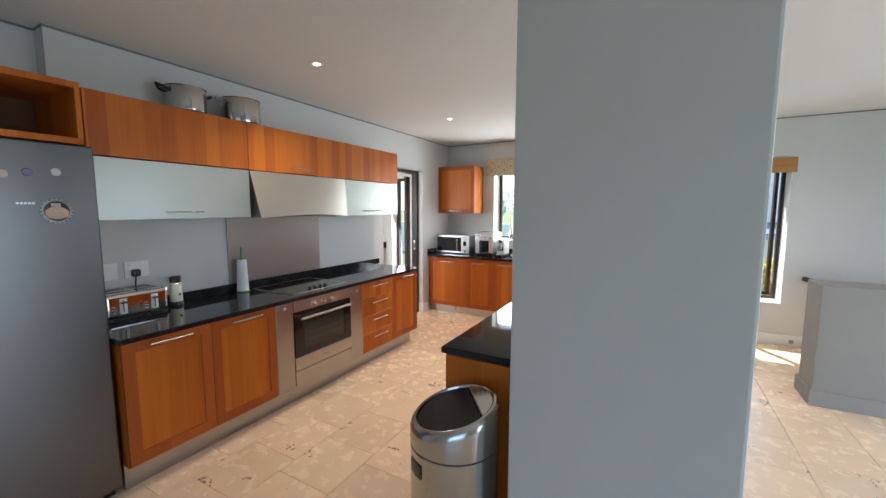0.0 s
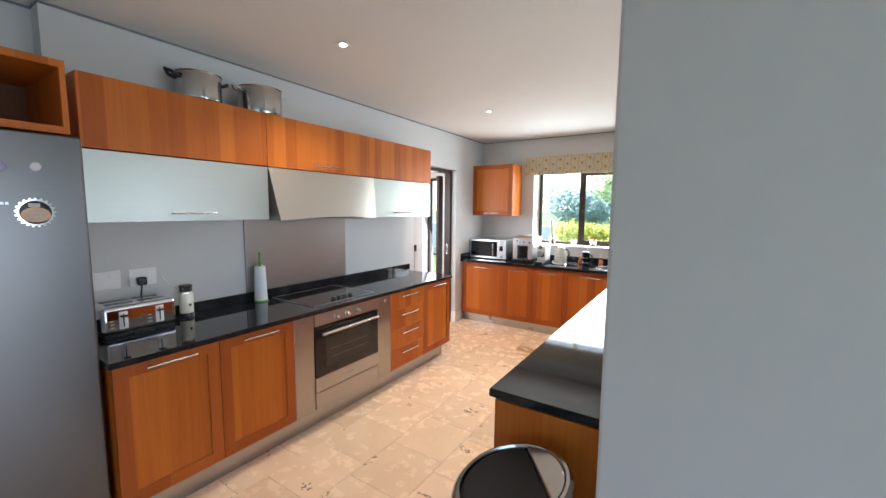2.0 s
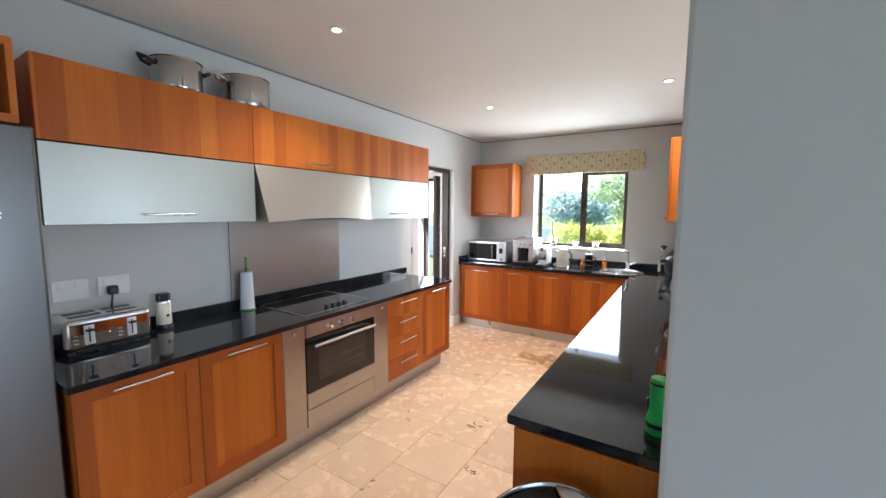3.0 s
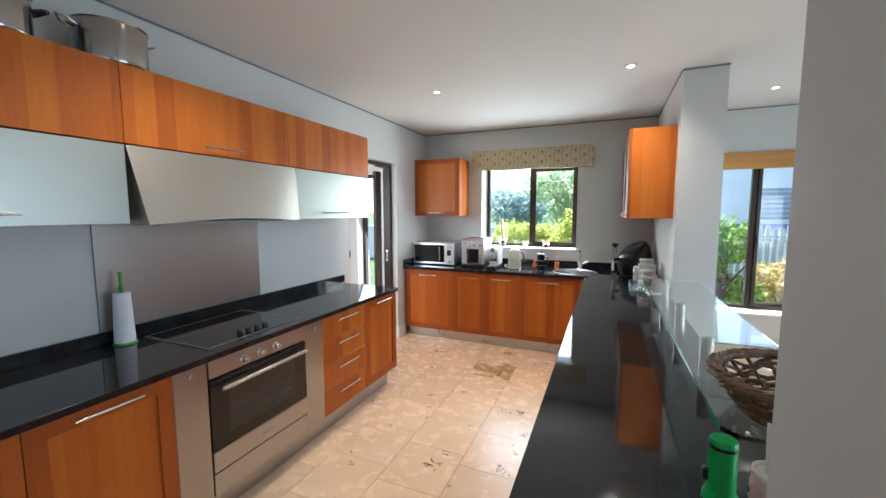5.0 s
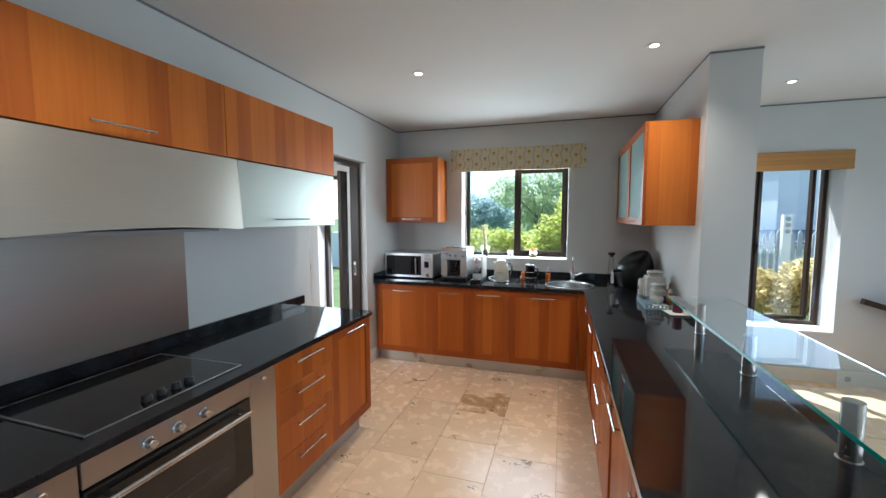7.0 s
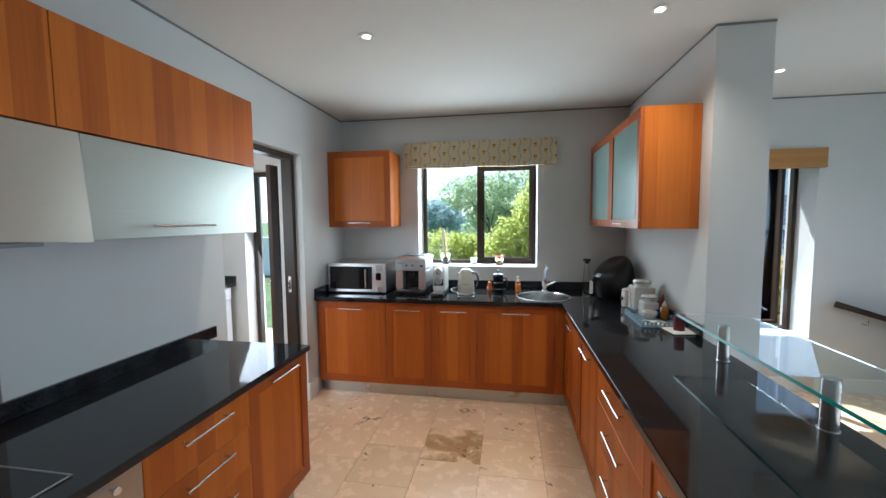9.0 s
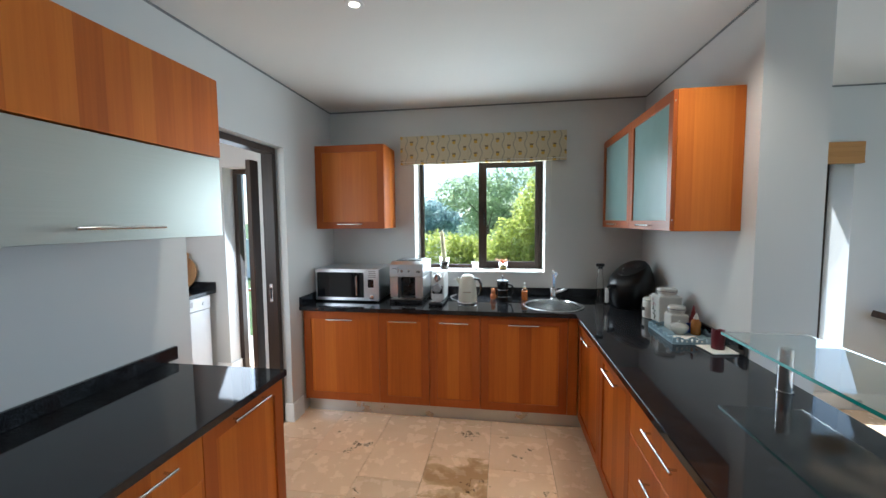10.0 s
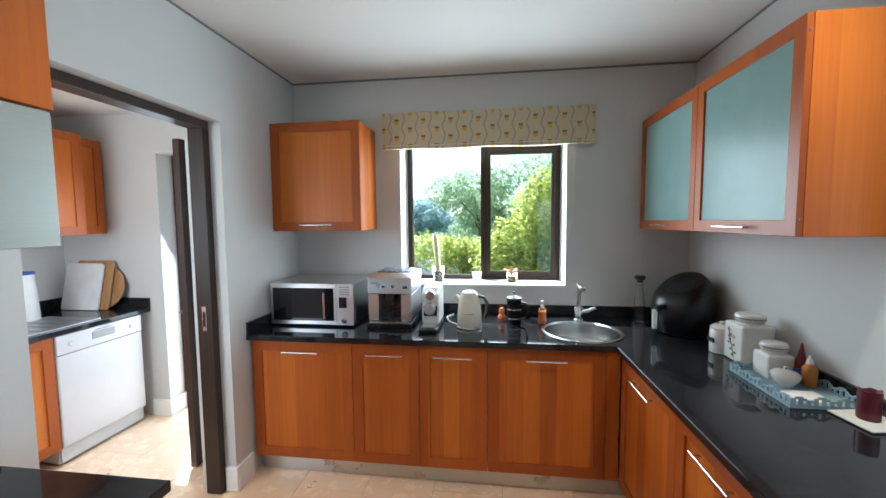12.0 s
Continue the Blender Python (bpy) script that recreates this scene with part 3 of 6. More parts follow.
# garden door leaf of the scullery, standing open
leaf = thing("door_2", (-3.38, 5.45, 0), "dark timber garden door leaf standing open", "door")
leaf["kind"] = "structure"
lf = part("leaf", boxes([(-3.405, -3.36, 5.14, 5.24, 0.01, 2.10), (-3.405, -3.36, 5.64, 5.74, 0.01, 2.10), (-3.405, -3.36, 5.24, 5.64, 0.01, 0.2), (-3.405, -3.36, 5.24, 5.64, 1.98, 2.10)], 0.003), DARKF, leaf)
part("pane", box(-3.384, -3.38, 5.24, 5.64, 0.2, 1.98), PANE, leaf)
part("handle", tube([(-3.405, 5.17, 1.02), (-3.44, 5.17, 1.02), (-3.44, 5.27, 1.02)], 0.009), CHROME, leaf, "bright metal lever handle")
fr2 = thing("door_3", (-3.67, 5.9, 0), "dark timber garden door frame", "door frame")
fr2["kind"] = "structure"
part("jamb", box(-4.098, -4.05, 5.90, 5.97, 0, 2.09, 0.003), DARKF, fr2)
part("jamb", box(-3.29, -3.242, 5.90, 5.97, 0, 2.09, 0.003), DARKF, fr2)
part("lintel", box(-4.098, -3.242, 5.90, 5.97, 2.09, 2.138, 0.003), DARKF, fr2)
# glazing bars of the wide garden openings behind the walk
for nm, rows in (("door_4", [(4.36, 4.42, 1.347 * i, 0.06 + 1.347 * i, 0, 2.25) for i in range(4)]),
                 ("door_5", [(-0.2 + i, -0.14 + i, -2.83, -2.77, 0, 2.2) for i in range(3)] + [(2.74, 2.8, -2.83, -2.77, 0, 2.2)])):
    d = thing(nm, (rows[0][0], rows[0][2], 0), "dark timber frame of wide garden doors", "door frame")
    d["kind"] = "structure"
    for q in rows:
        part("post", box(*q, r=0.003), DARKF, d)

# ---- cabinets ----


def bar_handle(a, b_, out, parent, r=0.0055, standoff=0.028):
    """Round bar on two short legs between a and b_, standing off along out."""
    a, b_, out = Vector(a), Vector(b_), Vector(out)
    d = (b_ - a).normalized()
    bm = tube([a + out * standoff, b_ + out * standoff], r, 12)
    for p in (a + d * 0.022, b_ - d * 0.022):
        tube([p, p + out * standoff], r * 0.8, 8, bm)
    return part("handle", bm, NICKEL, parent, "satin metal bar handle")


def framed_door(axis, face, back, u0, u1, z0, z1, parent, rail=0.062, panel_mat=None, name="door"):
    """Door with a proud frame and a sunk panel. Its plane lies across axis; face is the outer side."""
    s = 0.006 if face > back else -0.006
    gp = 0.0015
    u0, u1, z0, z1 = u0 + gp, u1 - gp, z0 + gp, z1 - gp
    rows = [(u0, u0 + rail, z0, z1), (u1 - rail, u1, z0, z1), (u0 + rail, u1 - rail, z0, z0 + rail), (u0 + rail, u1 - rail, z1 - rail, z1)]
    lo, hi = min(face, back), max(face, back)

    def q(r, a, b_):
        return (a, b_, r[0], r[1], r[2], r[3]) if axis == "x" else (r[0], r[1], a, b_, r[2], r[3])
    d = part(name, ring_frame(axis, lo, hi, u0, u1, z0, z1, rail), CHERRY_F, parent)
    pl, ph = (lo, hi - 0.009) if s > 0 else (lo + 0.009, hi)
    if panel_mat is None:
        part("panel", box(*q((u0 + rail, u1 - rail, z0 + rail, z1 - rail), pl, ph)), CHERRY, d)
    else:
        mid = (lo + hi) / 2
        part("panel", box(*q((u0 + rail - 0.004, u1 - rail + 0.004, z0 + rail - 0.004, z1 - rail + 0.004), mid - 0.002, mid + 0.002)), panel_mat, d, "frosted glass panel")
    return d


def slab_front(axis, face, back, u0, u1, z0, z1, parent, material, name):
    lo, hi, gp = min(face, back), max(face, back), 0.0015
    u0, u1, z0, z1 = u0 + gp, u1 - gp, z0 + gp, z1 - gp
    return part(name, box(lo, hi, u0, u1, z0, z1, 0.0015, 1) if axis == "x" else box(u0, u1, lo, hi, z0, z1, 0.0015, 1), material, parent)


FX, ZB, ZT = -2.345, 0.165, 0.868        # left fronts, their bottom and top
CB = FX - 0.021
# left base run
for y0, y1 in ((0.94, 1.42), (1.42, 1.90), (3.372, 3.86)):
    c = thing("base_cabinet", (-2.65, (y0 + y1) / 2, 0.12), "cherry-veneered base cabinet with a framed door under the black worktop", "cabinet", "left base cabinets")
    part("body", box(LX + 0.01, CB, y0 + 0.001, y1 - 0.001, 0.15, ZT), CHERRY, c)
    d = framed_door("x", FX, CB + 0.001, y0, y1, ZB, ZT, c)
    ym = (y0 + y1) / 2
    bar_handle((FX, ym - 0.112, 0.835), (FX, ym + 0.112, 0.835), (1, 0, 0), d)
for y0, y1 in ((1.90, 2.06), (2.71, 2.875)):
    c = thing("pull_out_cabinet", (-2.65, (y0 + y1) / 2, 0.12), "narrow brushed-steel pull-out cabinet beside the oven", "cabinet", "steel pull-outs")
    part("body", box(LX + 0.01, CB, y0 + 0.001, y1 - 0.001, 0.15, ZT), GREY, c)
    d = slab_front("x", FX, CB + 0.001, y0, y1, ZB, ZT, c, STEEL_V, "door")
    yk = y0 + 0.065
    bm = lathe([(0.004, 0), (0.004, 0.014), (0.011, 0.018), (0.012, 0.026), (0.009, 0.030), (0, 0.030)], n=16)
    bmesh.ops.rotate(bm, verts=bm.verts[:], matrix=Matrix.Rotation(math.pi / 2, 3, 'Y'))
    bmesh.ops.translate(bm, verts=bm.verts[:], vec=(FX, yk, 0.832))
    part("knob", bm, NICKEL, d, "small round metal knob")
c = thing("drawer_cabinet", (-2.65, 3.12, 0.12), "cherry-veneered four-drawer cabinet under the black worktop", "cabinet")
part("body", box(LX + 0.01, CB, 2.876, 3.371, 0.15, ZT), CHERRY, c)
zs = [ZB, 0.345, 0.525, 0.70, ZT]
for z0, z1 in zip(zs, zs[1:]):
    d = slab_front("x", FX, CB + 0.001, 2.875, 3.372, z0, z1, c, CHERRY, "drawer")
    zh = z1 - 0.045
    bar_handle((FX, 3.005, zh), (FX, 3.24, zh), (1, 0, 0), d)
# oven
ov = thing("oven", (-2.65, 2.385, 0.15), "built-in stainless steel oven with a black glass door", "oven")
part("body", box(LX + 0.05, CB, 2.065, 2.705, 0.165, 0.868), BLACK, ov)
part("control_panel", box(CB, FX + 0.004, 2.064, 2.706, 0.775, 0.866, 0.003), STEEL_Y, ov)
dr = part("door", box(CB, FX + 0.006, 2.064, 2.706, 0.40, 0.769, 0.004), GLOSSB, ov, "black glass oven door")
part("window", box(FX + 0.0055, FX + 0.0075, 2.16, 2.61, 0.46, 0.68, 0.0008, 1), plain("oven_window", (0.03, 0.027, 0.024), 0.08, 0, 0.2, bump_s=0), dr)
part("rack", boxes([(FX + 0.007, FX + 0.0085, 2.2, 2.57, z, z + 0.003) for z in (0.52, 0.58)]), plain("rack_shine", (0.08, 0.08, 0.08), 0.3), dr)
part("lower_panel", box(CB, FX + 0.006, 2.064, 2.706, 0.292, 0.398, 0.003), STEEL_Y, dr)
part("warming_drawer", box(CB, FX + 0.003, 2.064, 2.706, 0.168, 0.286, 0.003), STEEL_Y, ov)
part("badge", box(FX + 0.0062, FX + 0.0072, 2.345, 2.425, 0.338, 0.350), GREY, dr)
bm = tube([(FX + 0.045, 2.10, 0.722), (FX + 0.045, 2.67, 0.722)], 0.011, 14)
for yy in (2.13, 2.64):
    tube([(FX + 0.004, yy, 0.722), (FX + 0.045, yy, 0.722)], 0.008, 10, bm)
part("handle", bm, NICKEL, dr, "round satin metal oven handle")
for yy in (2.255, 2.36, 2.468):
    bm = lathe([(0.020, 0), (0.021, 0.006), (0.017, 0.010), (0.015, 0.028), (0.013, 0.031), (0, 0.031)], n=24)
    add_box(bm, -0.003, 0.003, -0.015, 0.015, 0.03, 0.036)
    bmesh.ops.rotate(bm, verts=bm.verts[:], matrix=Matrix.Rotation(math.pi / 2, 3, 'Y'))
    bmesh.ops.translate(bm, verts=bm.verts[:], vec=(FX + 0.004, yy, 0.815))
    part("knob", bm, NICKEL, ov, "round metal control knob")
solid("plinth", box(LX + 0.02, -2.433, 0.94, 3.83, 0, 0.150, 0.002, 1), STEEL_Y, "brushed steel plinth under the base cabinets", "plinth")
# worktop and upstand
solid("worktop", box(LX + 0.002, -2.322, 0.925, 3.864, 0.869, 0.90, 0.003), GRANITE, "polished black granite worktop on the cooking side", "worktop")
solid("upstand", box(LX + 0.001, LX + 0.021, 0.945, 3.92, 0.901, 0.967, 0.002, 1), GRANITE, "polished black granite upstand along the wall", "upstand")
solid("splashback", box(LX + 0.001, LX + 0.012, 1.94, 2.93, 0.968, 1.56, 0.001, 1), brushed("splashback_steel", (0.37, 0.34, 0.315), 0.36, 1, 0.04), "brushed steel splashback behind the hob", "splashback")
# upper run
UX, UB = -2.645, -2.666
for i, (y0, y1) in enumerate(((0.975, 1.947), (1.947, 2.936), (2.936, 3.906))):
    c = thing("wall_cabinet", (-2.8, (y0 + y1) / 2, 1.89), "cherry-veneered lift-up wall cabinet", "wall cabinet", "upper cabinets")
    part("body", box(LX + 0.002, UB, y0 + 0.001, y1 - 0.001, 1.90, 2.248), CHERRY, c)
    d = slab_front("x", UX, UB + 0.001, y0, y1, 1.892, 2.25, c, CHERRY, "door")
    if i == 1:
        bar_handle((UX, 2.32, 1.934), (UX, 2.562, 1.934), (1, 0, 0), d)
for y0, y1, ha, hb in ((0.975, 1.947, 1.335, 1.574), (3.0, 3.898, 3.235, 3.555)):
    c = thing("steel_flap_cabinet", (-2.8, (y0 + y1) / 2, 1.525), "wall cabinet with a satin aluminium flap front", "wall cabinet", "steel flap cabinets")
    part("body", box(LX + 0.002, UB, y0 + 0.001, y1 - 0.001, 1.53, 1.889), GREY, c)
    d = slab_front("x", UX, UB + 0.001, y0, y1, 1.525, 1.888, c, STEEL_DOOR, "flap")
    bar_handle((UX, ha, 1.573), (UX, hb, 1.573), (1, 0, 0), d)
# hood: a wedge that leans out towards its lower edge, which is arched
hd = thing("cooker_hood", (-2.8, 2.48, 1.5), "brushed steel cooker hood leaning out over the hob", "cooker hood")
bm = bmesh.new()
n = 16
grid = []
for i in range(n + 1):
    f = i / n
    yt, yb = 1.95 + (2.997 - 1.95) * f, 1.99 + (3.02 - 1.99) * f
    arch = 0.022 * math.sin(math.pi * f)
    xo = UX + 0.065 * (1 - f ** 3) + 0.002
    grid.append([bm.verts.new(p) for p in ((LX + 0.02, yb, 1.527), (LX + 0.02, yt, 1.887), (UX, yt, 1.887), (xo, yb, 1.520 + arch))])
for a, b2 in zip(grid, grid[1:]):
    for k in range(4):
        bm.faces.new((a[k], a[(k + 1) % 4], b2[(k + 1) % 4], b2[k])).smooth = True
bm.faces.new(grid[0][::-1]), bm.faces.new(grid[-1])
part("canopy", bm, brushed("hood_steel", (0.52, 0.485, 0.43), 0.40, 1, 0.05), hd)
part("filter", box(-2.92, -2.68, 2.1, 2.9, 1.515, 1.53, 0.002), GREY, hd)

# ---- sink run along the window wall ----
SY = 5.147
for x0, x1 in ((-2.945, -2.302), (-2.302, -1.895), (-1.895, -1.495), (-1.495, -0.845)):
    c = thing("base_cabinet", ((x0 + x1) / 2, 5.45, 0.1), "cherry-veneered base cabinet with a framed door under the sink worktop", "cabinet", "sink-run base cabinets")
    part("body", box(x0 + 0.001, x1 - 0.001, SY + 0.02, BY - 0.01, 0.12, 0.862 if x1 < -1.0 else 0.735), CHERRY, c)
    d = framed_door("y", SY, SY + 0.021, x0, x1, 0.122, 0.862, c)
    xm = (x0 + x1) / 2
    bar_handle((xm - 0.112, SY, 0.80), (xm + 0.112, SY, 0.80), (0, -1, 0), d)
solid("corner_filler", box(-0.843, -0.772, SY + 0.001, SY + 0.02, 0.122, 0.862, 0.001, 1), CHERRY, "cherry-veneered corner filler strip", "cabinet panel")
solid("plinth", box(-2.945, -0.70, 5.21, 5.24, 0, 0.119, 0.002, 1), STEEL_X, "brushed steel plinth under the sink cabinets", "plinth")
# peninsula run
KX = -0.772
units = ((5.125, 4.50, "d"), (4.50, 3.965, "d"), (3.965, 3.27, "w"), (3.27, 2.63, "d"), (2.63, 2.16, "d"), (2.16, 1.70, "d"))
for y1, y0, kind_ in units:
    lab = "cherry-veneered three-drawer cabinet in the peninsula" if kind_ == "w" else "cherry-veneered base cabinet with a framed door in the peninsula"
    c = thing("drawer_cabinet" if kind_ == "w" else "base_cabinet", (-0.5, (y0 + y1) / 2, 0.1), lab, "cabinet", "peninsula cabinets")
    part("body", box(KX + 0.02, -0.165, y0 + 0.001, y1 - 0.001, 0.12, 0.862), CHERRY, c)
    ym = (y0 + y1) / 2
    if kind_ == "d":
        d = framed_door("x", KX, KX + 0.021, y0, y1, 0.122, 0.862, c)
        bar_handle((KX, ym - 0.112, 0.79), (KX, ym + 0.112, 0.79), (-1, 0, 0), d)
    else:
        for z0, z1 in ((0.122, 0.44), (0.44, 0.66), (0.66, 0.862)):
            d = slab_front("x", KX, KX + 0.021, y0, y1, z0, z1, c, CHERRY, "drawer")
            bar_handle((KX, ym - 0.13, z1 - 0.075), (KX, ym + 0.13, z1 - 0.075), (-1, 0, 0), d)
solid("end_panel", box(KX - 0.001, -0.335, 1.682, 1.699, 0.0, 0.862, 0.001, 1), CHERRY, "cherry-veneered end panel of the peninsula", "cabinet panel")
solid("plinth", box(-0.70, -0.67, 1.70, 5.2, 0, 0.119, 0.002, 1), STEEL_Y, "brushed steel plinth under the peninsula", "plinth")
solid("back_panel", box(-0.16, -0.14, 1.70, 4.29, 0.0, 0.862, 0.001, 1), WALL, "painted back panel of the peninsula", "panel")
# one L-shaped worktop with the round sink cut out of it
SINK, SR = (-0.925, 5.40), 0.235
out = [(LX + 0.004, 5.124), (-0.80, 5.124), (-0.80, 1.684), (-0.128, 1.684), (-0.128, 4.29), (PX0 - 0.002, 4.297), (PX0 - 0.002, BY - 0.002), (LX + 0.004, BY - 0.002)]
bm = prism(out, "z", 0.866, 0.90)
bmesh.ops.bevel(bm, geom=[e for e in bm.edges if abs(e.verts[0].co.z - e.verts[1].co.z) < 1e-6], offset=0.003, segments=2, affect='EDGES')
wt = solid("worktop", bm, GRANITE, "polished black granite L-shaped worktop with a round sink", "worktop")
cut = solid("sink_cutter", lathe([(SR - 0.012, -0.1), (SR - 0.012, 0.1)], (SINK[0], SINK[1], 0.89), 48), GRANITE, "x", "x")
md = wt.modifiers.new("hole", 'BOOLEAN')
md.object, md.operation, md.solver = cut, 'DIFFERENCE', 'EXACT'
dg = bpy.context.evaluated_depsgraph_get()
wt_me = bpy.data.meshes.new_from_object(wt.evaluated_get(dg))
wt.modifiers.clear()
wt.data = wt_me
bpy.data.objects.remove(cut)
solid("upstand", boxes([(LX + 0.003, PX0 - 0.003, BY - 0.022, BY - 0.002, 0.901, 0.972), (LX + 0.003, LX + 0.024, 5.130, BY - 0.022, 0.901, 0.975),
                        (PX0 - 0.022, PX0 - 0.002, 4.30, BY - 0.022, 0.901, 0.962)], 0.002), GRANITE, "polished black granite upstand round the sink worktop", "upstand")
# sink cabinet wall units
c = thing("wall_cabinet", (-2.65, 5.64, 1.52), "small cherry-veneered wall cabinet with a framed door in the corner", "wall cabinet")
part("body", box(-2.965, -2.337, 5.492, BY - 0.002, 1.527, 2.25, 0.001, 1), CHERRY, c)
d = framed_door("y", 5.47, 5.491, -2.966, -2.336, 1.524, 2.252, c, 0.06)
bar_handle((-2.76, 5.47, 1.565), (-2.53, 5.47, 1.565), (0, -1, 0), d)
c = thing("glass_wall_cabinet", (-0.3, 5.07, 1.52), "cherry-veneered wall cabinet with frosted glass doors", "wall cabinet")
x0, x1, y0, y1, z0, z1 = -0.44, PX0 - 0.002, 4.41, 5.80, 1.522, 2.248
for nm, q in (("side", (x0, x1, y0, y0 + 0.02, z0, z1)), ("side", (x0, x1, y1 - 0.02, y1, z0, z1)), ("bottom", (x0, x1, y0 + 0.02, y1 - 0.02, z0, z0 + 0.018)), ("top", (x0, x1, y0 + 0.02, y1 - 0.02, z1 - 0.018, z1)),
              ("back", (x1 - 0.01, x1, y0 + 0.02, y1 - 0.02, z0 + 0.018, z1 - 0.018)), ("divider", (x0, x1 - 0.01, 5.07, 5.09, z0 + 0.018, z1 - 0.018))):
    part(nm, box(*q, r=0.001, seg=1), CHERRY, c)
part("shelf", box(x0 + 0.02, x1 - 0.012, y0 + 0.022, 5.068, 1.87, 1.888), CHERRY, c)
part("shelf", box(x0 + 0.02, x1 - 0.012, 5.092, y1 - 0.022, 1.87, 1.888), CHERRY, c)
for a, b_ in ((y0, 5.08), (5.08, y1)):
    d = framed_door("x", -0.462, -0.441, a, b_, z0, z1, c, 0.055, FROST)
    ym = (a + b_) / 2
    bar_handle((-0.462, ym - 0.11, 1.551), (-0.462, ym + 0.11, 1.551), (-1, 0, 0), d)
    if a == y0:
        for zz in (1.58, 2.19):
            part("screw", box(-0.456, -0.450, y0 - 0.001, y0 + 0.003, zz - 0.005, zz + 0.005, 0.001, 1), NICKEL, d)

# ---- fridge and its overhead box ----
fr = thing("fridge", (-2.7, 0.58, 0), "tall grey brushed-steel fridge with round magnets", "fridge")
part("body", box(-3.05, -2.47, 0.242, 0.918, 0.02, 1.90, 0.006), GREY, fr)
fd = part("door", box(-2.465, -2.40, 0.24, 0.92, 0.05, 1.905, 0.010, 3), FRIDGE_STEEL, fr)
for yy in (0.27, 0.85):
    part("foot", box(-2.5, -2.45, yy, yy + 0.05, 0, 0.03, 0.003), BLACK, fr)
part("brand_plate", boxes([(-2.4, -2.399, 0.625 + 0.013 * i, 0.634 + 0.013 * i, 1.612, 1.622) for i in range(5)]), plain("pale_metal_mark", (0.62, 0.62, 0.64), 0.3, 0.6), fd)


def disc_x(x, y, z, r, th, n=24):
    bm = lathe([(r * 0.96, 0), (r, th * 0.4), (r * 0.8, th), (0, th * 1.1)], n=n)
    bmesh.ops.rotate(bm, verts=bm.verts[:], matrix=Matrix.Rotation(math.pi / 2, 3, 'Y'))
    bmesh.ops.translate(bm, verts=bm.verts[:], vec=(x, y, z))
    return bm


for yy, zz, mt, lb in ((0.592, 1.745, PINKP, "round pale picture magnet"), (0.672, 1.758, plain("magnet_blue", (0.25, 0.22, 0.35), 0.15), "round blue and red picture magnet"), (0.768, 1.766, plain("magnet_pale", (0.6, 0.6, 0.62), 0.12), "round pale glass magnet")):
    solid("fridge_magnet", disc_x(-2.399, yy, zz, 0.019, 0.008), mt, lb + " on the fridge door", "magnet", group="fridge magnets")
cap = thing("bottle_cap_magnet", (-2.399, 0.757, 1.53), "large bottle-cap magnet with a cream and black face", "magnet")
bm = bmesh.new()
ring = []
for i in range(84):
    a = 2 * math.pi * i / 84
    rr = 0.060 if (i % 4) < 2 else 0.053
    ring.append((0.757 + rr * math.cos(a), 1.581 + rr * math.sin(a)))
part("rim", prism(ring, "x", -2.399, -2.391), CHROME, cap)
part("face", disc_x(-2.3915, 0.757, 1.581, 0.047, 0.003, 40), BLACK, cap)
part("label", prism([(0.757 + 0.043 * math.cos(a * 0.1257), 1.572 + 0.030 * math.sin(a * 0.1257)) for a in range(50)], "x", -2.389, -2.3872), plain("magnet_cream", (0.62, 0.40, 0.27), 0.5), cap)
part("lettering", boxes([(-2.3874, -2.3866, 0.757 - 0.03, 0.757 + 0.03, 1.577, 1.583), (-2.3874, -2.3866, 0.757 - 0.018, 0.757 + 0.018, 1.560, 1.568), (-2.3874, -2.3866, 0.757 - 0.02, 0.757 + 0.014, 1.602, 1.618)]), plain("magnet_ink", (0.5, 0.48, 0.45), 0.5), cap)
nb = thing("open_box_cabinet", (-2.7, 0.58, 1.91), "open cherry-veneered box shelf above the fridge", "shelf")
zt = 2.18
# brown back board, its colour darkened for the shade deep inside the box
SHADED_BACK = wood("shaded_brown_board", (0.10, 0.034, 0.010), (0.14, 0.050, 0.016), (0.18, 0.068, 0.022), 0.4, 2, 0.6)
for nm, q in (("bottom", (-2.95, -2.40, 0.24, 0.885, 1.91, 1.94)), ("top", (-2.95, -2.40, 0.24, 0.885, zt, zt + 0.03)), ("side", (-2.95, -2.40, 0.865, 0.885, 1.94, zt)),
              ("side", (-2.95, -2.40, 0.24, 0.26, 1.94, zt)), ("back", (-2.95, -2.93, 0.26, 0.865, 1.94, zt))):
    part(nm, box(*q, r=0.001, seg=1), SHADED_BACK if nm == "back" else CHERRY, nb)

# ---- glass shelf on the peninsula ----
GL = dict(x0=-0.345, x1=0.0, y0=1.88, y1=4.12, z=1.065)
gs = thing("glass_shelf", (-0.15, 3.0, 0.90), "clear green-edged glass bar shelf on steel posts", "glass shelf")
out = [(GL["x0"] + 0.03, GL["y0"]), (GL["x1"], GL["y0"]), (GL["x1"], 4.12), (GL["x0"], 4.12), (GL["x0"], GL["y0"] + 0.03)]
part("sheet", prism(out, "z", GL["z"], GL["z"] + 0.012), SHELF, gs)
part("edge", box(GL["x0"] - 0.0015, GL["x0"] - 0.0002, GL["y0"] + 0.03, 4.12, GL["z"], GL["z"] + 0.012), SHELF_EDGE, gs, "bright teal polished glass edge")
for yy in (2.67, 3.29, 3.91):
    p = part("post", lathe([(0.030, 0), (0.030, 0.004), (0.0255, 0.004), (0.0255, GL["z"] - 0.902)], (-0.217, yy, 0.901), 28), NICKEL, gs, "round satin steel post")

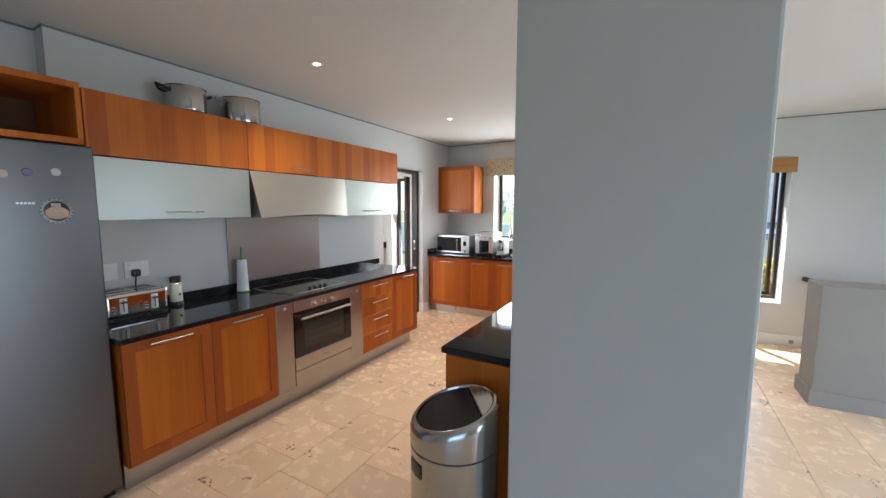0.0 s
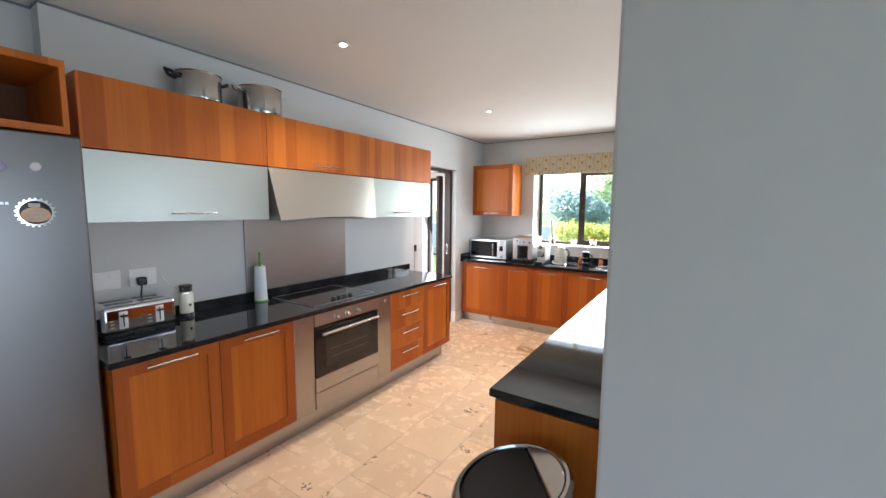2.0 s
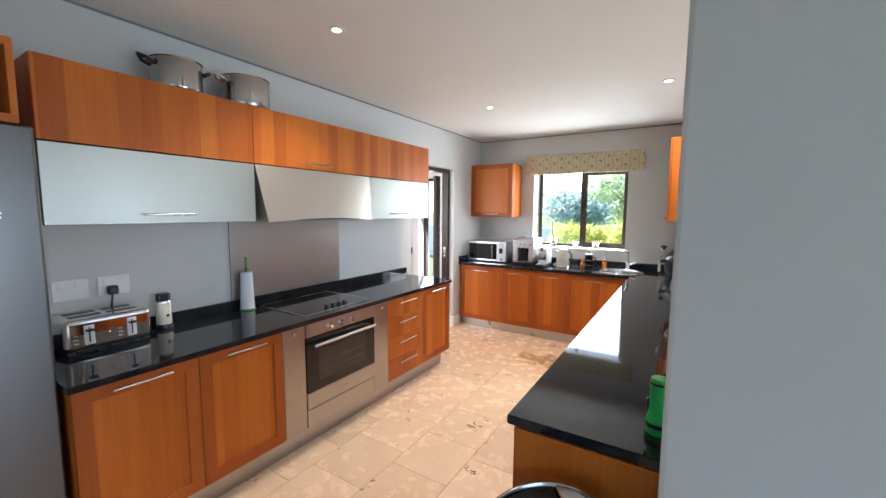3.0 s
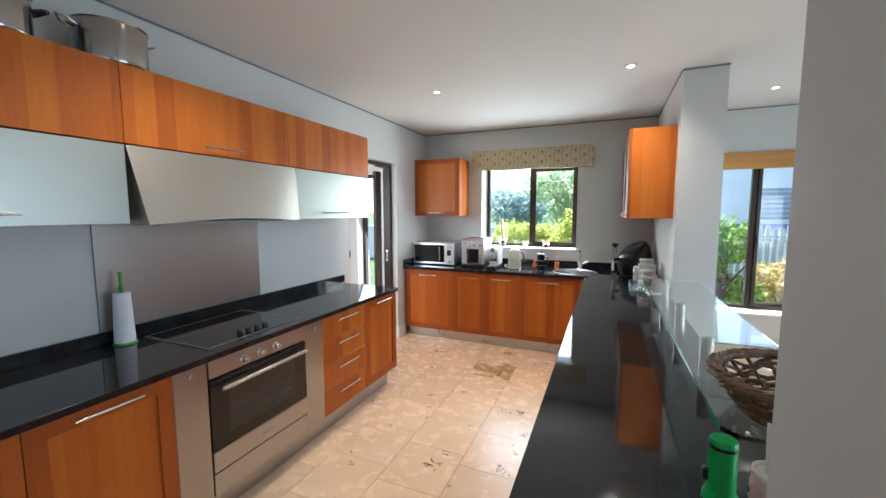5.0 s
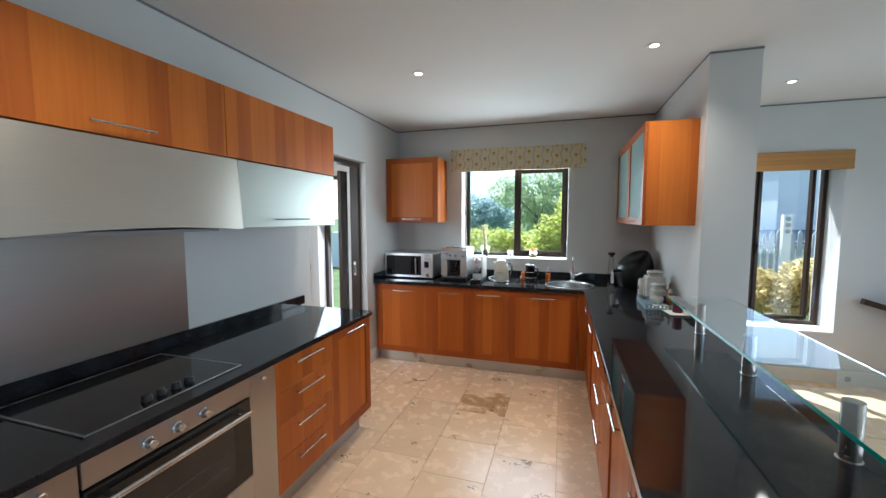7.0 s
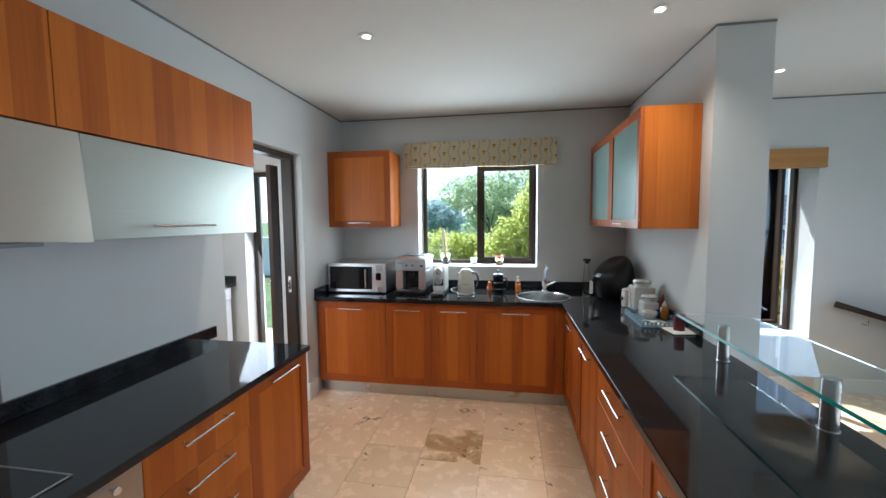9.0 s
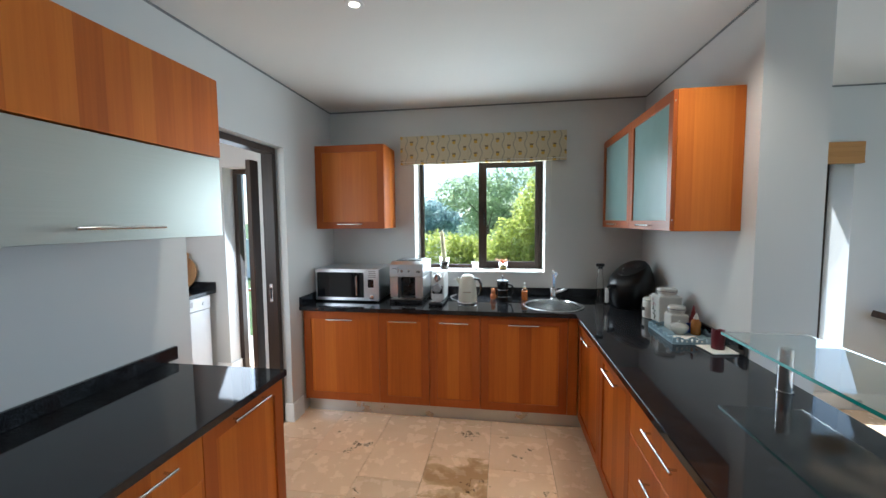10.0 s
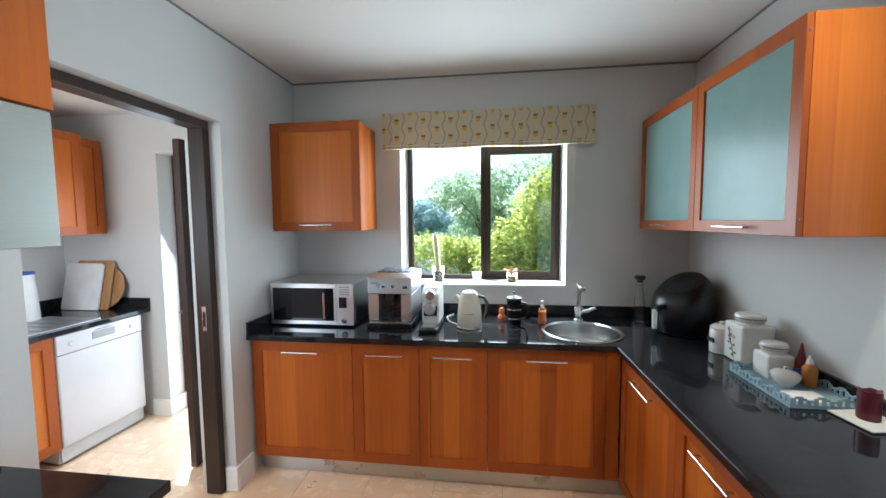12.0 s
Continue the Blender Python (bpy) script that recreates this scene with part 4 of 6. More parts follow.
# ---- dining side ----
hr = thing("stair_handrail", (1.95, 5.77, 0.0), "dark timber stair handrail on the wall", "handrail")
rail = prism([(1.60, 0.795), (1.615, 0.845), (4.2, -0.62), (4.2, -0.68)], "y", 5.735, 5.79, 0.004)
for v in rail.verts:
    v.co.z = max(v.co.z, 0.005) if v.co.x > 2.6 else v.co.z
part("rail", rail, DARKF, hr)
part("bracket", tube([(1.85, 5.82, 0.64), (1.85, 5.765, 0.64), (1.85, 5.765, 0.68)], 0.008), NICKEL, hr)

# ---- cloth, blinds, lamps ----
v = thing("valance", (-1.52, 5.79, 2.10), "pale patterned fabric valance above the kitchen window", "valance")
bm = bmesh.new()
n = 48
top, bot, bk_t, bk_b = [], [], [], []
for i in range(n + 1):
    f = i / n
    x = -2.262 + 1.482 * f
    ym = 5.752 + 0.004 * math.sin(f * 21) + 0.003 * math.sin(f * 47 + 1)
    zl = 2.106 + 0.003 * math.sin(f * 15)
    top.append(bm.verts.new((x, 5.758, 2.362)))
    bot.append(bm.verts.new((x, ym, zl)))
    bk_t.append(bm.verts.new((x, 5.815, 2.362)))
    bk_b.append(bm.verts.new((x, 5.815, zl + 0.004)))
for i in range(n):
    for a, b_ in ((top, bot), (bk_t, top), (bk_b, bk_t), (bot, bk_b)):
        bm.faces.new((a[i], a[i + 1], b_[i + 1], b_[i]))
for i in (0, n):
    bm.faces.new((top[i], bot[i], bk_b[i], bk_t[i]))
part("cloth", bm, VALANCE, v)
part("hem_cord", tube([(-2.262 + 1.482 * i / 20, 5.751, 2.128) for i in range(21)], 0.0025, 6), CARDW, v)
solid("blind_cord", tube([(-0.90, 5.80, 2.10), (-0.905, 5.795, 1.7), (-0.935, 5.80, 1.45)], 0.0015, 6), CARDW, "thin pale blind cord beside the window", "cord")
rb = thing("roman_shade", (0.98, 5.79, 2.02), "gathered woven-wood roman shade at the window top", "blind")
for i in range(4):
    part("fold", box(0.47, 1.475, 5.772 - 0.0015 * (i % 2), 5.818, 2.03 + 0.0375 * i, 2.0672 + 0.0375 * i, 0.002, 1), BLIND, rb)
part("bottom_bar", box(0.47, 1.475, 5.766, 5.818, 2.012, 2.0298, 0.003), BLIND, rb)


def downlight(x, y, lit=True):
    d = thing("downlight", (x, y, CZ - 0.004), "small round recessed ceiling downlight, lit", "downlight", "ceiling downlights")
    bm = lathe([(0.030, 0.0), (0.046, -0.001), (0.048, 0.002), (0.047, 0.004), (0.030, 0.004)], (x, y, CZ - 0.004), 32)
    part("bezel", bm, WHITE, d)
    part("lamp", lathe([(0.024, 0), (0, 0.0005)], (x, y, CZ - 0.0055), 24), LAMPM, d, "glowing lamp face")


for x, y in DOWNLIGHTS:
    downlight(x, y)
vt = thing("air_vent_socket", (1.57, 5.80, 0.03), "small square grey floor-level wall socket", "socket")
part("plate", box(1.525, 1.61, 5.794, 5.802, 0.02, 0.105, 0.003), WHITE, vt)
part("insert", box(1.545, 1.59, 5.791, 5.7945, 0.04, 0.085, 0.002), GREY, vt)
solid("wall_cable", tube([(0.2 + 0.1 * i, 5.806, 0.16 + 0.004 * math.sin(i)) for i in range(15)], 0.004, 6), WALL, "thin painted cable along the wall", "cable")

# ---- on top of the wall cabinets ----


def stock_pot(x, y, z, r, h, label, grip, grip_label):
    p = thing("stock_pot", (x, y, z), label, "pot", "stock pots")
    part("body", lathe([(r * 0.93, 0), (r * 0.98, 0.006), (r, 0.02), (r, h - 0.006), (r + 0.005, h), (r - 0.002, h), (r - 0.004, 0.02), (0, 0.012)], (x, y, z), 48), brushed("pot_steel", (0.46, 0.445, 0.43), 0.15, 2, 0.05), p)
    for s in (-1, 1):
        hd_ = part("handle", tube([(x + 0.03, y + s * (r - 0.004), z + h - 0.04), (x + 0.032, y + s * (r + 0.03), z + h - 0.025), (x, y + s * (r + 0.056), z + h - 0.008), (x - 0.032, y + s * (r + 0.03), z + h - 0.025), (x - 0.03, y + s * (r - 0.004), z + h - 0.04)], 0.0105 if grip is BLACK else 0.005, 10), grip, p, grip_label)
        part("mount", tube([(x, y + s * (r - 0.006), z + h - 0.032), (x, y + s * (r + 0.02), z + h - 0.026)], 0.011, 10), NICKEL, hd_)
    return p


stock_pot(-2.80, 1.60, 2.2515, 0.125, 0.170, "stainless stock pot with black handles on the wall cabinets", BLACK, "black heatproof loop handle")
stock_pot(-2.79, 2.0, 2.2515, 0.142, 0.182, "larger stainless stock pot with wire handles on the wall cabinets", CHROME, "thick bright wire loop handle")

# ---- cooking-side worktop ----
ZC = 0.9005
hb = thing("hob", (-2.66, 2.42, ZC), "black glass induction hob with a steel frame", "hob")
part("glass", box(-2.902, -2.408, 2.118, 2.722, ZC, ZC + 0.005, 0.002), GLOSSB, hb)
for q in ((-2.908, -2.402, 2.110, 2.118), (-2.908, -2.402, 2.722, 2.730), (-2.908, -2.902, 2.118, 2.722), (-2.408, -2.402, 2.118, 2.722)):
    part("trim", box(*q, ZC, ZC + 0.006, 0.0012, 1), STEEL_Y, hb, "thin steel edge trim")
for yy in (2.345, 2.40, 2.458, 2.515):
    part("knob", lathe([(0.019, 0), (0.019, 0.006), (0.016, 0.020), (0.014, 0.023), (0, 0.023)], (-2.462, yy, ZC + 0.005), 24), BLACK, hb, "round black hob knob")
# toaster
ts = thing("toaster", (-2.835, 1.2, ZC), "long chrome four-slot toaster with two levers", "toaster")
part("body", box(-2.945, -2.732, 1.025, 1.372, ZC + 0.018, ZC + 0.172, 0.022, 4), CHROME, ts)
part("base", box(-2.938, -2.738, 1.032, 1.365, ZC, ZC + 0.022, 0.004), BLACK, ts)
fp = part("front_panel", box(-2.733, -2.729, 1.045, 1.352, ZC + 0.040, ZC + 0.150, 0.0015), plain("toaster_dark_chrome", (0.50, 0.45, 0.43), 0.07, 1.0, 0.1, bump_s=0), ts, "dark mirror front panel")
for yy in (1.115, 1.285):
    lv = part("lever_plate", box(-2.7295, -2.726, yy - 0.020, yy + 0.020, ZC + 0.045, ZC + 0.140, 0.002), STONEB, fp, "pale lever plate")
    part("lever", boxes([(-2.726, -2.722, yy - 0.003, yy + 0.003, ZC + 0.055, ZC + 0.13), (-2.726, -2.705, yy - 0.016, yy + 0.016, ZC + 0.112, ZC + 0.122)], 0.0015), BLACK, lv)
    for k in range(3):
        part("button", box(-2.7295, -2.724, yy - 0.060, yy - 0.040, ZC + 0.05 + 0.019 * k, ZC + 0.06 + 0.019 * k, 0.002), CHROME, fp)
part("emblem", tube([(-2.727, 1.200, ZC + 0.108), (-2.727, 1.212, ZC + 0.104), (-2.727, 1.200, ZC + 0.097), (-2.727, 1.188, ZC + 0.09), (-2.727, 1.200, ZC + 0.085)], 0.003, 6), CHROME, fp)
for x0 in (-2.915, -2.835):
    for y0 in (1.06, 1.21):
        part("slot", box(x0, x0 + 0.04, y0, y0 + 0.125, ZC + 0.1705, ZC + 0.1735, 0.001, 1), BLACK, ts)
# coffee grinder
cg = thing("milk_frother", (-2.90, 1.50, ZC), "small white and chrome milk frother on a black base", "milk frother")
part("base", lathe([(0.042, 0), (0.043, 0.014), (0.040, 0.026)], (-2.90, 1.50, ZC), 32), BLACK, cg)
part("body", lathe([(0.040, 0.026), (0.041, 0.03), (0.039, 0.148), (0.038, 0.150)], (-2.90, 1.50, ZC), 32), CREAM, cg)
part("band", lathe([(0.037, 0.150), (0.037, 0.162), (0.036, 0.164)], (-2.90, 1.50, ZC), 32), CHROME, cg)
part("lid", lathe([(0.036, 0.164), (0.037, 0.190), (0.038, 0.200), (0.030, 0.208), (0, 0.21)], (-2.90, 1.50, ZC), 32), plain("smoky_lid", (0.03, 0.025, 0.022), 0.1, 0, 0.1, bump_s=0), cg, "dark glossy lid")
part("button", disc_x(-2.8615, 1.505, ZC + 0.078, 0.009, 0.004), BLACK, cg)
# sockets
for y0 in (1.045, 1.225):
    sk = thing("wall_socket", (LX, y0 + 0.07, 1.125), "white double wall socket plate", "socket", "kitchen sockets")
    part("plate", box(LX + 0.001, LX + 0.010, y0, y0 + 0.142, 1.128, 1.236, 0.004), WHITE, sk)
    for k in (0.035, 0.1):
        part("rocker", box(LX + 0.009, LX + 0.014, y0 + k - 0.012, y0 + k + 0.012, 1.195, 1.222, 0.002), WHITE, sk)
pg = thing("power_plug", (LX + 0.03, 1.28, 1.13), "black three-pin plug and cable in the socket", "plug")
part("body", box(LX + 0.0105, LX + 0.05, 1.258, 1.305, 1.135, 1.185, 0.010, 3), BLACK, pg)
part("cable", tube([(LX + 0.03, 1.28, 1.14), (LX + 0.04, 1.27, 1.08), (LX + 0.035, 1.25, 1.0), (LX + 0.04, 1.22, 0.93), (LX + 0.06, 1.2, 0.912)], 0.005, 8), BLACK, pg)
pc = solid("white_cable", tube([(LX + 0.02, 1.39, 1.17), (LX + 0.03, 1.42, 1.12), (LX + 0.03, 1.46, 1.10), (LX + 0.05, 1.50, 1.02)], 0.003, 8), WHITE, "thin white power cable by the socket", "cable")
# kitchen roll
kr = thing("paper_towel_holder", (-2.893, 2.012, ZC), "green paper towel stand with a white roll", "paper towel holder")
part("base", lathe([(0.052, 0), (0.054, 0.004), (0.047, 0.009), (0, 0.01)], (-2.893, 2.012, ZC), 32), DGREEN, kr)
part("roll", lathe([(0.045, 0.011), (0.046, 0.015), (0.037, 0.266), (0.034, 0.268), (0.012, 0.268), (0.012, 0.2)], (-2.893, 2.012, ZC), 32), PAPER, kr, "white paper towel roll")
part("stem", lathe([(0.010, 0.2), (0.010, 0.285), (0.018, 0.292), (0.008, 0.30), (0.008, 0.36), (0.010, 0.372), (0, 0.376)], (-2.893, 2.012, ZC), 16), DGREEN, kr)

# ---- sink worktop ----
mw = thing("microwave", (-2.64, 5.55, ZC), "silver microwave oven with a dark glass door", "microwave")
MS = brushed("microwave_silver", (0.72, 0.73, 0.74), 0.32, 0)
mz0, mz1 = ZC + 0.012, ZC + 0.285
part("body", box(-2.93, -2.358, 5.372, 5.755, mz0, mz1, 0.006), MS, mw)
dr = part("door", box(-2.93, -2.475, 5.345, 5.371, mz0, mz1, 0.004), MS, mw)
part("window", box(-2.912, -2.492, 5.342, 5.346, mz0 + 0.028, mz1 - 0.030, 0.001, 1), GLOSSB, dr, "dark mirrored door glass")
bm = tube([(-2.548, 5.316, mz0 + 0.05), (-2.548, 5.316, mz1 - 0.055)], 0.008, 12)
for zz in (mz0 + 0.06, mz1 - 0.065):
    tube([(-2.548, 5.342, zz), (-2.548, 5.316, zz)], 0.006, 8, bm)
part("handle", bm, CHROME, dr, "upright chrome bar handle")
cp = part("control_panel", box(-2.474, -2.358, 5.345, 5.371, mz0, mz1, 0.004), MS, mw)
part("display", box(-2.456, -2.405, 5.342, 5.346, mz0 + 0.115, mz0 + 0.185, 0.001, 1), GLOSSB, cp)
bm = lathe([(0.021, 0), (0.021, 0.012), (0.018, 0.018), (0, 0.018)], n=28)
bmesh.ops.rotate(bm, verts=bm.verts[:], matrix=Matrix.Rotation(math.pi / 2, 3, 'X'))
bmesh.ops.translate(bm, verts=bm.verts[:], vec=(-2.418, 5.346, mz0 + 0.035))
part("dial", bm, CHROME, cp, "round chrome dial")
for k in range(4):
    part("button", box(-2.452, -2.385, 5.3425, 5.346, mz0 + 0.20 + 0.016 * k, mz0 + 0.208 + 0.016 * k, 0.001, 1), GREY, cp)
for x in (-2.90, -2.39):
    for y in (5.39, 5.73):
        part("foot", lathe([(0.014, 0), (0.014, 0.013)], (x, y, ZC), 12), BLACK, mw)
# coffee machine
cm = thing("coffee_machine", (-2.125, 5.55, ZC), "silver bean-to-cup coffee machine with a black bay", "coffee machine")
CS = brushed("coffee_silver", (0.76, 0.77, 0.78), 0.32, 2)
X0, X1, Y0, Y1 = -2.272, -1.985, 5.385, 5.735
part("plinth_tray", box(X0 - 0.002, X1 + 0.002, Y0 - 0.035, Y1, ZC, ZC + 0.028, 0.006), BLACK, cm)
part("drip_tray", box(X0 + 0.015, X1 - 0.015, Y0 - 0.03, Y0 + 0.10, ZC + 0.028, ZC + 0.040, 0.003), STEEL_X, cm)
part("side", box(X0, X0 + 0.07, Y0, Y1, ZC + 0.041, ZC + 0.215, 0.006), CS, cm)
part("side", box(X1 - 0.07, X1, Y0, Y1, ZC + 0.041, ZC + 0.215, 0.006), CS, cm)
part("bay_back", box(X0 + 0.071, X1 - 0.071, Y0 + 0.10, Y1 - 0.002, ZC + 0.041, ZC + 0.215, 0.002), BLACK, cm)
hd2 = part("head", prism([(Y0 - 0.012, ZC + 0.218), (Y1, ZC + 0.218), (Y1, ZC + 0.338), (Y0 + 0.06, ZC + 0.345), (Y0 + 0.004, ZC + 0.322)], "x", X0 - 0.002, X1 + 0.002, 0.006), CS, cm)
part("spout", boxes([(-2.152, -2.105, Y0 + 0.0, Y0 + 0.05, ZC + 0.165, ZC + 0.217), (-2.145, -2.112, Y0 + 0.005, Y0 + 0.03, ZC + 0.14, ZC + 0.165)], 0.004), BLACK, cm)
part("grid_lid", boxes([(X0 + 0.03, X1 - 0.03, Y0 + 0.09, Y1 - 0.03, ZC + 0.343, ZC + 0.349)] + [(X0 + 0.04 + 0.035 * k, X0 + 0.055 + 0.035 * k, Y0 + 0.10, Y1 - 0.04, ZC + 0.349, ZC + 0.352) for k in range(6)], 0.001), BLACK, cm)
for xx in (-2.165, -2.105):
    bm = lathe([(0.013, 0), (0.013, 0.010), (0.010, 0.014), (0, 0.014)], n=20)
    bmesh.ops.rotate(bm, verts=bm.verts[:], matrix=Matrix.Rotation(math.pi / 2, 3, 'X'))
    bmesh.ops.translate(bm, verts=bm.verts[:], vec=(xx, Y0 - 0.007, ZC + 0.268))
    part("knob", bm, CHROME, hd2)
part("steam_knob", box(X1 - 0.055, X1 - 0.02, Y0 - 0.022, Y0 - 0.008, ZC + 0.255, ZC + 0.275, 0.004), CHROME, hd2)
part("badge", box(X0 + 0.02, X0 + 0.06, Y0 - 0.012, Y0 - 0.004, ZC + 0.285, ZC + 0.292), GREY, hd2)
# capsule machine
nc = thing("capsule_machine", (-1.86, 5.42, ZC), "slim white capsule coffee machine with a black front", "coffee machine")
part("base", box(-1.918, -1.80, 5.255, 5.60, ZC, ZC + 0.028, 0.012, 3), BLACK, nc)
part("cup_rest", box(-1.905, -1.813, 5.27, 5.36, ZC + 0.028, ZC + 0.036, 0.003), CHROME, nc)
bd = part("body", prism([(5.372, ZC + 0.029), (5.595, ZC + 0.029), (5.595, ZC + 0.235), (5.52, ZC + 0.268), (5.42, ZC + 0.262), (5.36, ZC + 0.225)], "x", -1.915, -1.803, 0.012), STONEB, nc)
part("front", box(-1.902, -1.816, 5.352, 5.373, ZC + 0.085, ZC + 0.15, 0.004), BLACK, nc)
bm = lathe([(0.036, 0), (0.037, 0.05), (0.030, 0.062), (0.016, 0.064), (0.014, 0.058), (0, 0.058)], n=28)
bmesh.ops.rotate(bm, verts=bm.verts[:], matrix=Matrix.Rotation(math.pi / 2, 3, 'X'))
bmesh.ops.translate(bm, verts=bm.verts[:], vec=(-1.859, 5.375, ZC + 0.135))
part("outlet", bm, GREY, nc)
bm = lathe([(0.032, 0), (0.032, 0.02), (0.026, 0.028), (0, 0.028)], n=28)
bmesh.ops.rotate(bm, verts=bm.verts[:], matrix=Matrix.Rotation(math.pi / 2, 3, 'X'))
bmesh.ops.translate(bm, verts=bm.verts[:], vec=(-1.859, 5.372, ZC + 0.218))
part("head_ring", bm, CHROME, nc)
part("lever", box(-1.866, -1.852, 5.335, 5.345, ZC + 0.185, ZC + 0.255, 0.004), CHROME, nc)
# kettle
kt = thing("electric_kettle", (-1.615, 5.43, ZC), "cream retro electric kettle with a dark chrome handle", "kettle")
kx, ky = -1.615, 5.43
part("base", lathe([(0.082, 0), (0.084, 0.008), (0.078, 0.016), (0, 0.016)], (kx, ky, ZC), 40), CHROME, kt)
bdy = part("body", lathe([(0.076, 0.018), (0.080, 0.03), (0.077, 0.09), (0.070, 0.16), (0.060, 0.205), (0.052, 0.218)], (kx, ky, ZC), 44), CREAM, kt)
part("lid", lathe([(0.052, 0.218), (0.048, 0.228), (0.030, 0.238), (0.012, 0.241), (0, 0.242)], (kx, ky, ZC), 36), CREAM, kt)
part("handle", tube([(kx + 0.055, ky - 0.01, ZC + 0.205), (kx + 0.095, ky - 0.018, ZC + 0.20), (kx + 0.112, ky - 0.02, ZC + 0.165), (kx + 0.112, ky - 0.02, ZC + 0.11), (kx + 0.098, ky - 0.018, ZC + 0.07)], 0.011, 12), plain("dark_chrome", (0.18, 0.18, 0.19), 0.12, 1.0, 0.05, bump_s=0), kt, "curved dark chrome handle")
part("spout", tube([(kx - 0.055, ky, ZC + 0.175), (kx - 0.078, ky, ZC + 0.195), (kx - 0.088, ky, ZC + 0.208)], [0.024, 0.016, 0.011], 12), CREAM, kt)
part("logo_mark", boxes([(kx - 0.03 + 0.017 * k, kx - 0.018 + 0.017 * k, ky - 0.0778, ky - 0.074, ZC + 0.098, ZC + 0.106) for k in range(4)]), NICKEL, bdy)
solid("kettle_cable", tube([(-1.69, 5.46, ZC + 0.005), (-1.76, 5.55, ZC + 0.005), (-1.79, 5.66, ZC + 0.005), (-1.75, 5.76, ZC + 0.005)], 0.004, 8), WHITE, "white kettle cable on the worktop", "cable")
# press pot, orange, soap
pp = thing("coffee_press", (-1.325, 5.57, ZC), "glossy black coffee press", "coffee pot")
part("body", lathe([(0.046, 0), (0.048, 0.006), (0.047, 0.15), (0.050, 0.155)], (-1.325, 5.57, ZC), 36), GLOSSB, pp)
part("lid", lathe([(0.051, 0.156), (0.051, 0.170), (0.03, 0.178), (0.004, 0.180), (0.004, 0.196), (0.011, 0.2), (0.010, 0.210), (0, 0.213)], (-1.325, 5.57, ZC), 32), BLACK, pp)
part("handle", tube([(-1.28, 5.55, ZC + 0.14), (-1.245, 5.54, ZC + 0.135), (-1.238, 5.537, ZC + 0.08), (-1.255, 5.545, ZC + 0.035), (-1.28, 5.55, ZC + 0.03)], 0.008, 10), BLACK, pp)
for z_ in (0.03, 0.09):
    part("band", lathe([(0.0485, z_), (0.0495, z_ + 0.003), (0.0485, z_ + 0.006)], (-1.325, 5.57, ZC), 32), CHROME, pp)
og = thing("salt_shaker", (-1.405, 5.60, ZC), "small glazed orange shaker", "shaker")
part("body", lathe([(0.018, 0), (0.028, 0.016), (0.027, 0.035), (0.016, 0.052), (0.019, 0.062), (0.020, 0.078), (0.012, 0.092), (0, 0.095)], (-1.405, 5.60, ZC), 28), ORANGE, og)
sp = thing("soap_bottle", (-1.14, 5.575, ZC), "clear pump bottle of orange hand soap", "soap bottle")
part("bottle", lathe([(0.024, 0), (0.026, 0.005), (0.026, 0.085), (0.020, 0.10), (0.010, 0.108)], (-1.14, 5.575, ZC), 28), CLEAR, sp)
part("soap", lathe([(0.0225, 0.004), (0.0235, 0.008), (0.0235, 0.078), (0, 0.078)], (-1.14, 5.575, ZC), 24), plain("soap_orange", (0.85, 0.25, 0.04), 0.2), sp)
part("pump", lathe([(0.011, 0.108), (0.011, 0.12), (0.004, 0.122), (0.004, 0.142), (0.010, 0.144), (0.010, 0.152), (0, 0.153)], (-1.14, 5.575, ZC), 16), WHITE, sp)
# sink and tap
sx, sy = SINK
sk = thing("sink", (sx, sy, 0.76), "round stainless steel inset sink", "sink")
part("bowl", lathe([(SR + 0.006, 0.9012), (SR + 0.005, 0.905), (SR - 0.012, 0.906), (SR - 0.020, 0.900), (SR - 0.030, 0.80), (SR - 0.07, 0.762), (0.03, 0.755), (0.0, 0.755)], (sx, sy, 0), 56, open_start=True), plain("sink_steel", (0.58, 0.58, 0.57), 0.22, 1.0, 0.05, bump_s=0.02), sk)
part("waste", lathe([(0.035, 0.757), (0.035, 0.761), (0.02, 0.762), (0.018, 0.758), (0, 0.758)], (sx, sy, 0), 28), CHROME, sk)
tp = thing("mixer_tap", (-0.885, 5.68, ZC), "chrome mixer tap with a side lever", "tap")
part("base", lathe([(0.034, 0), (0.034, 0.006), (0.029, 0.010), (0.029, 0.085), (0.024, 0.092)], (-0.885, 5.68, ZC), 28), CHROME, tp)
part("riser", box(-0.899, -0.871, 5.666, 5.694, ZC + 0.09, ZC + 0.255, 0.005, 2), CHROME, tp)
part("spout", box(-0.901, -0.869, 5.545, 5.664, ZC + 0.222, ZC + 0.25, 0.006, 2), CHROME, tp)
part("outlet", lathe([(0.012, 0), (0.012, 0.014)], (-0.885, 5.562, ZC + 0.207), 16), CHROME, tp)
part("lever", tube([(-0.872, 5.67, ZC + 0.055), (-0.83, 5.64, ZC + 0.075), (-0.79, 5.62, ZC + 0.10)], [0.017, 0.015, 0.012], 12), CHROME, tp)

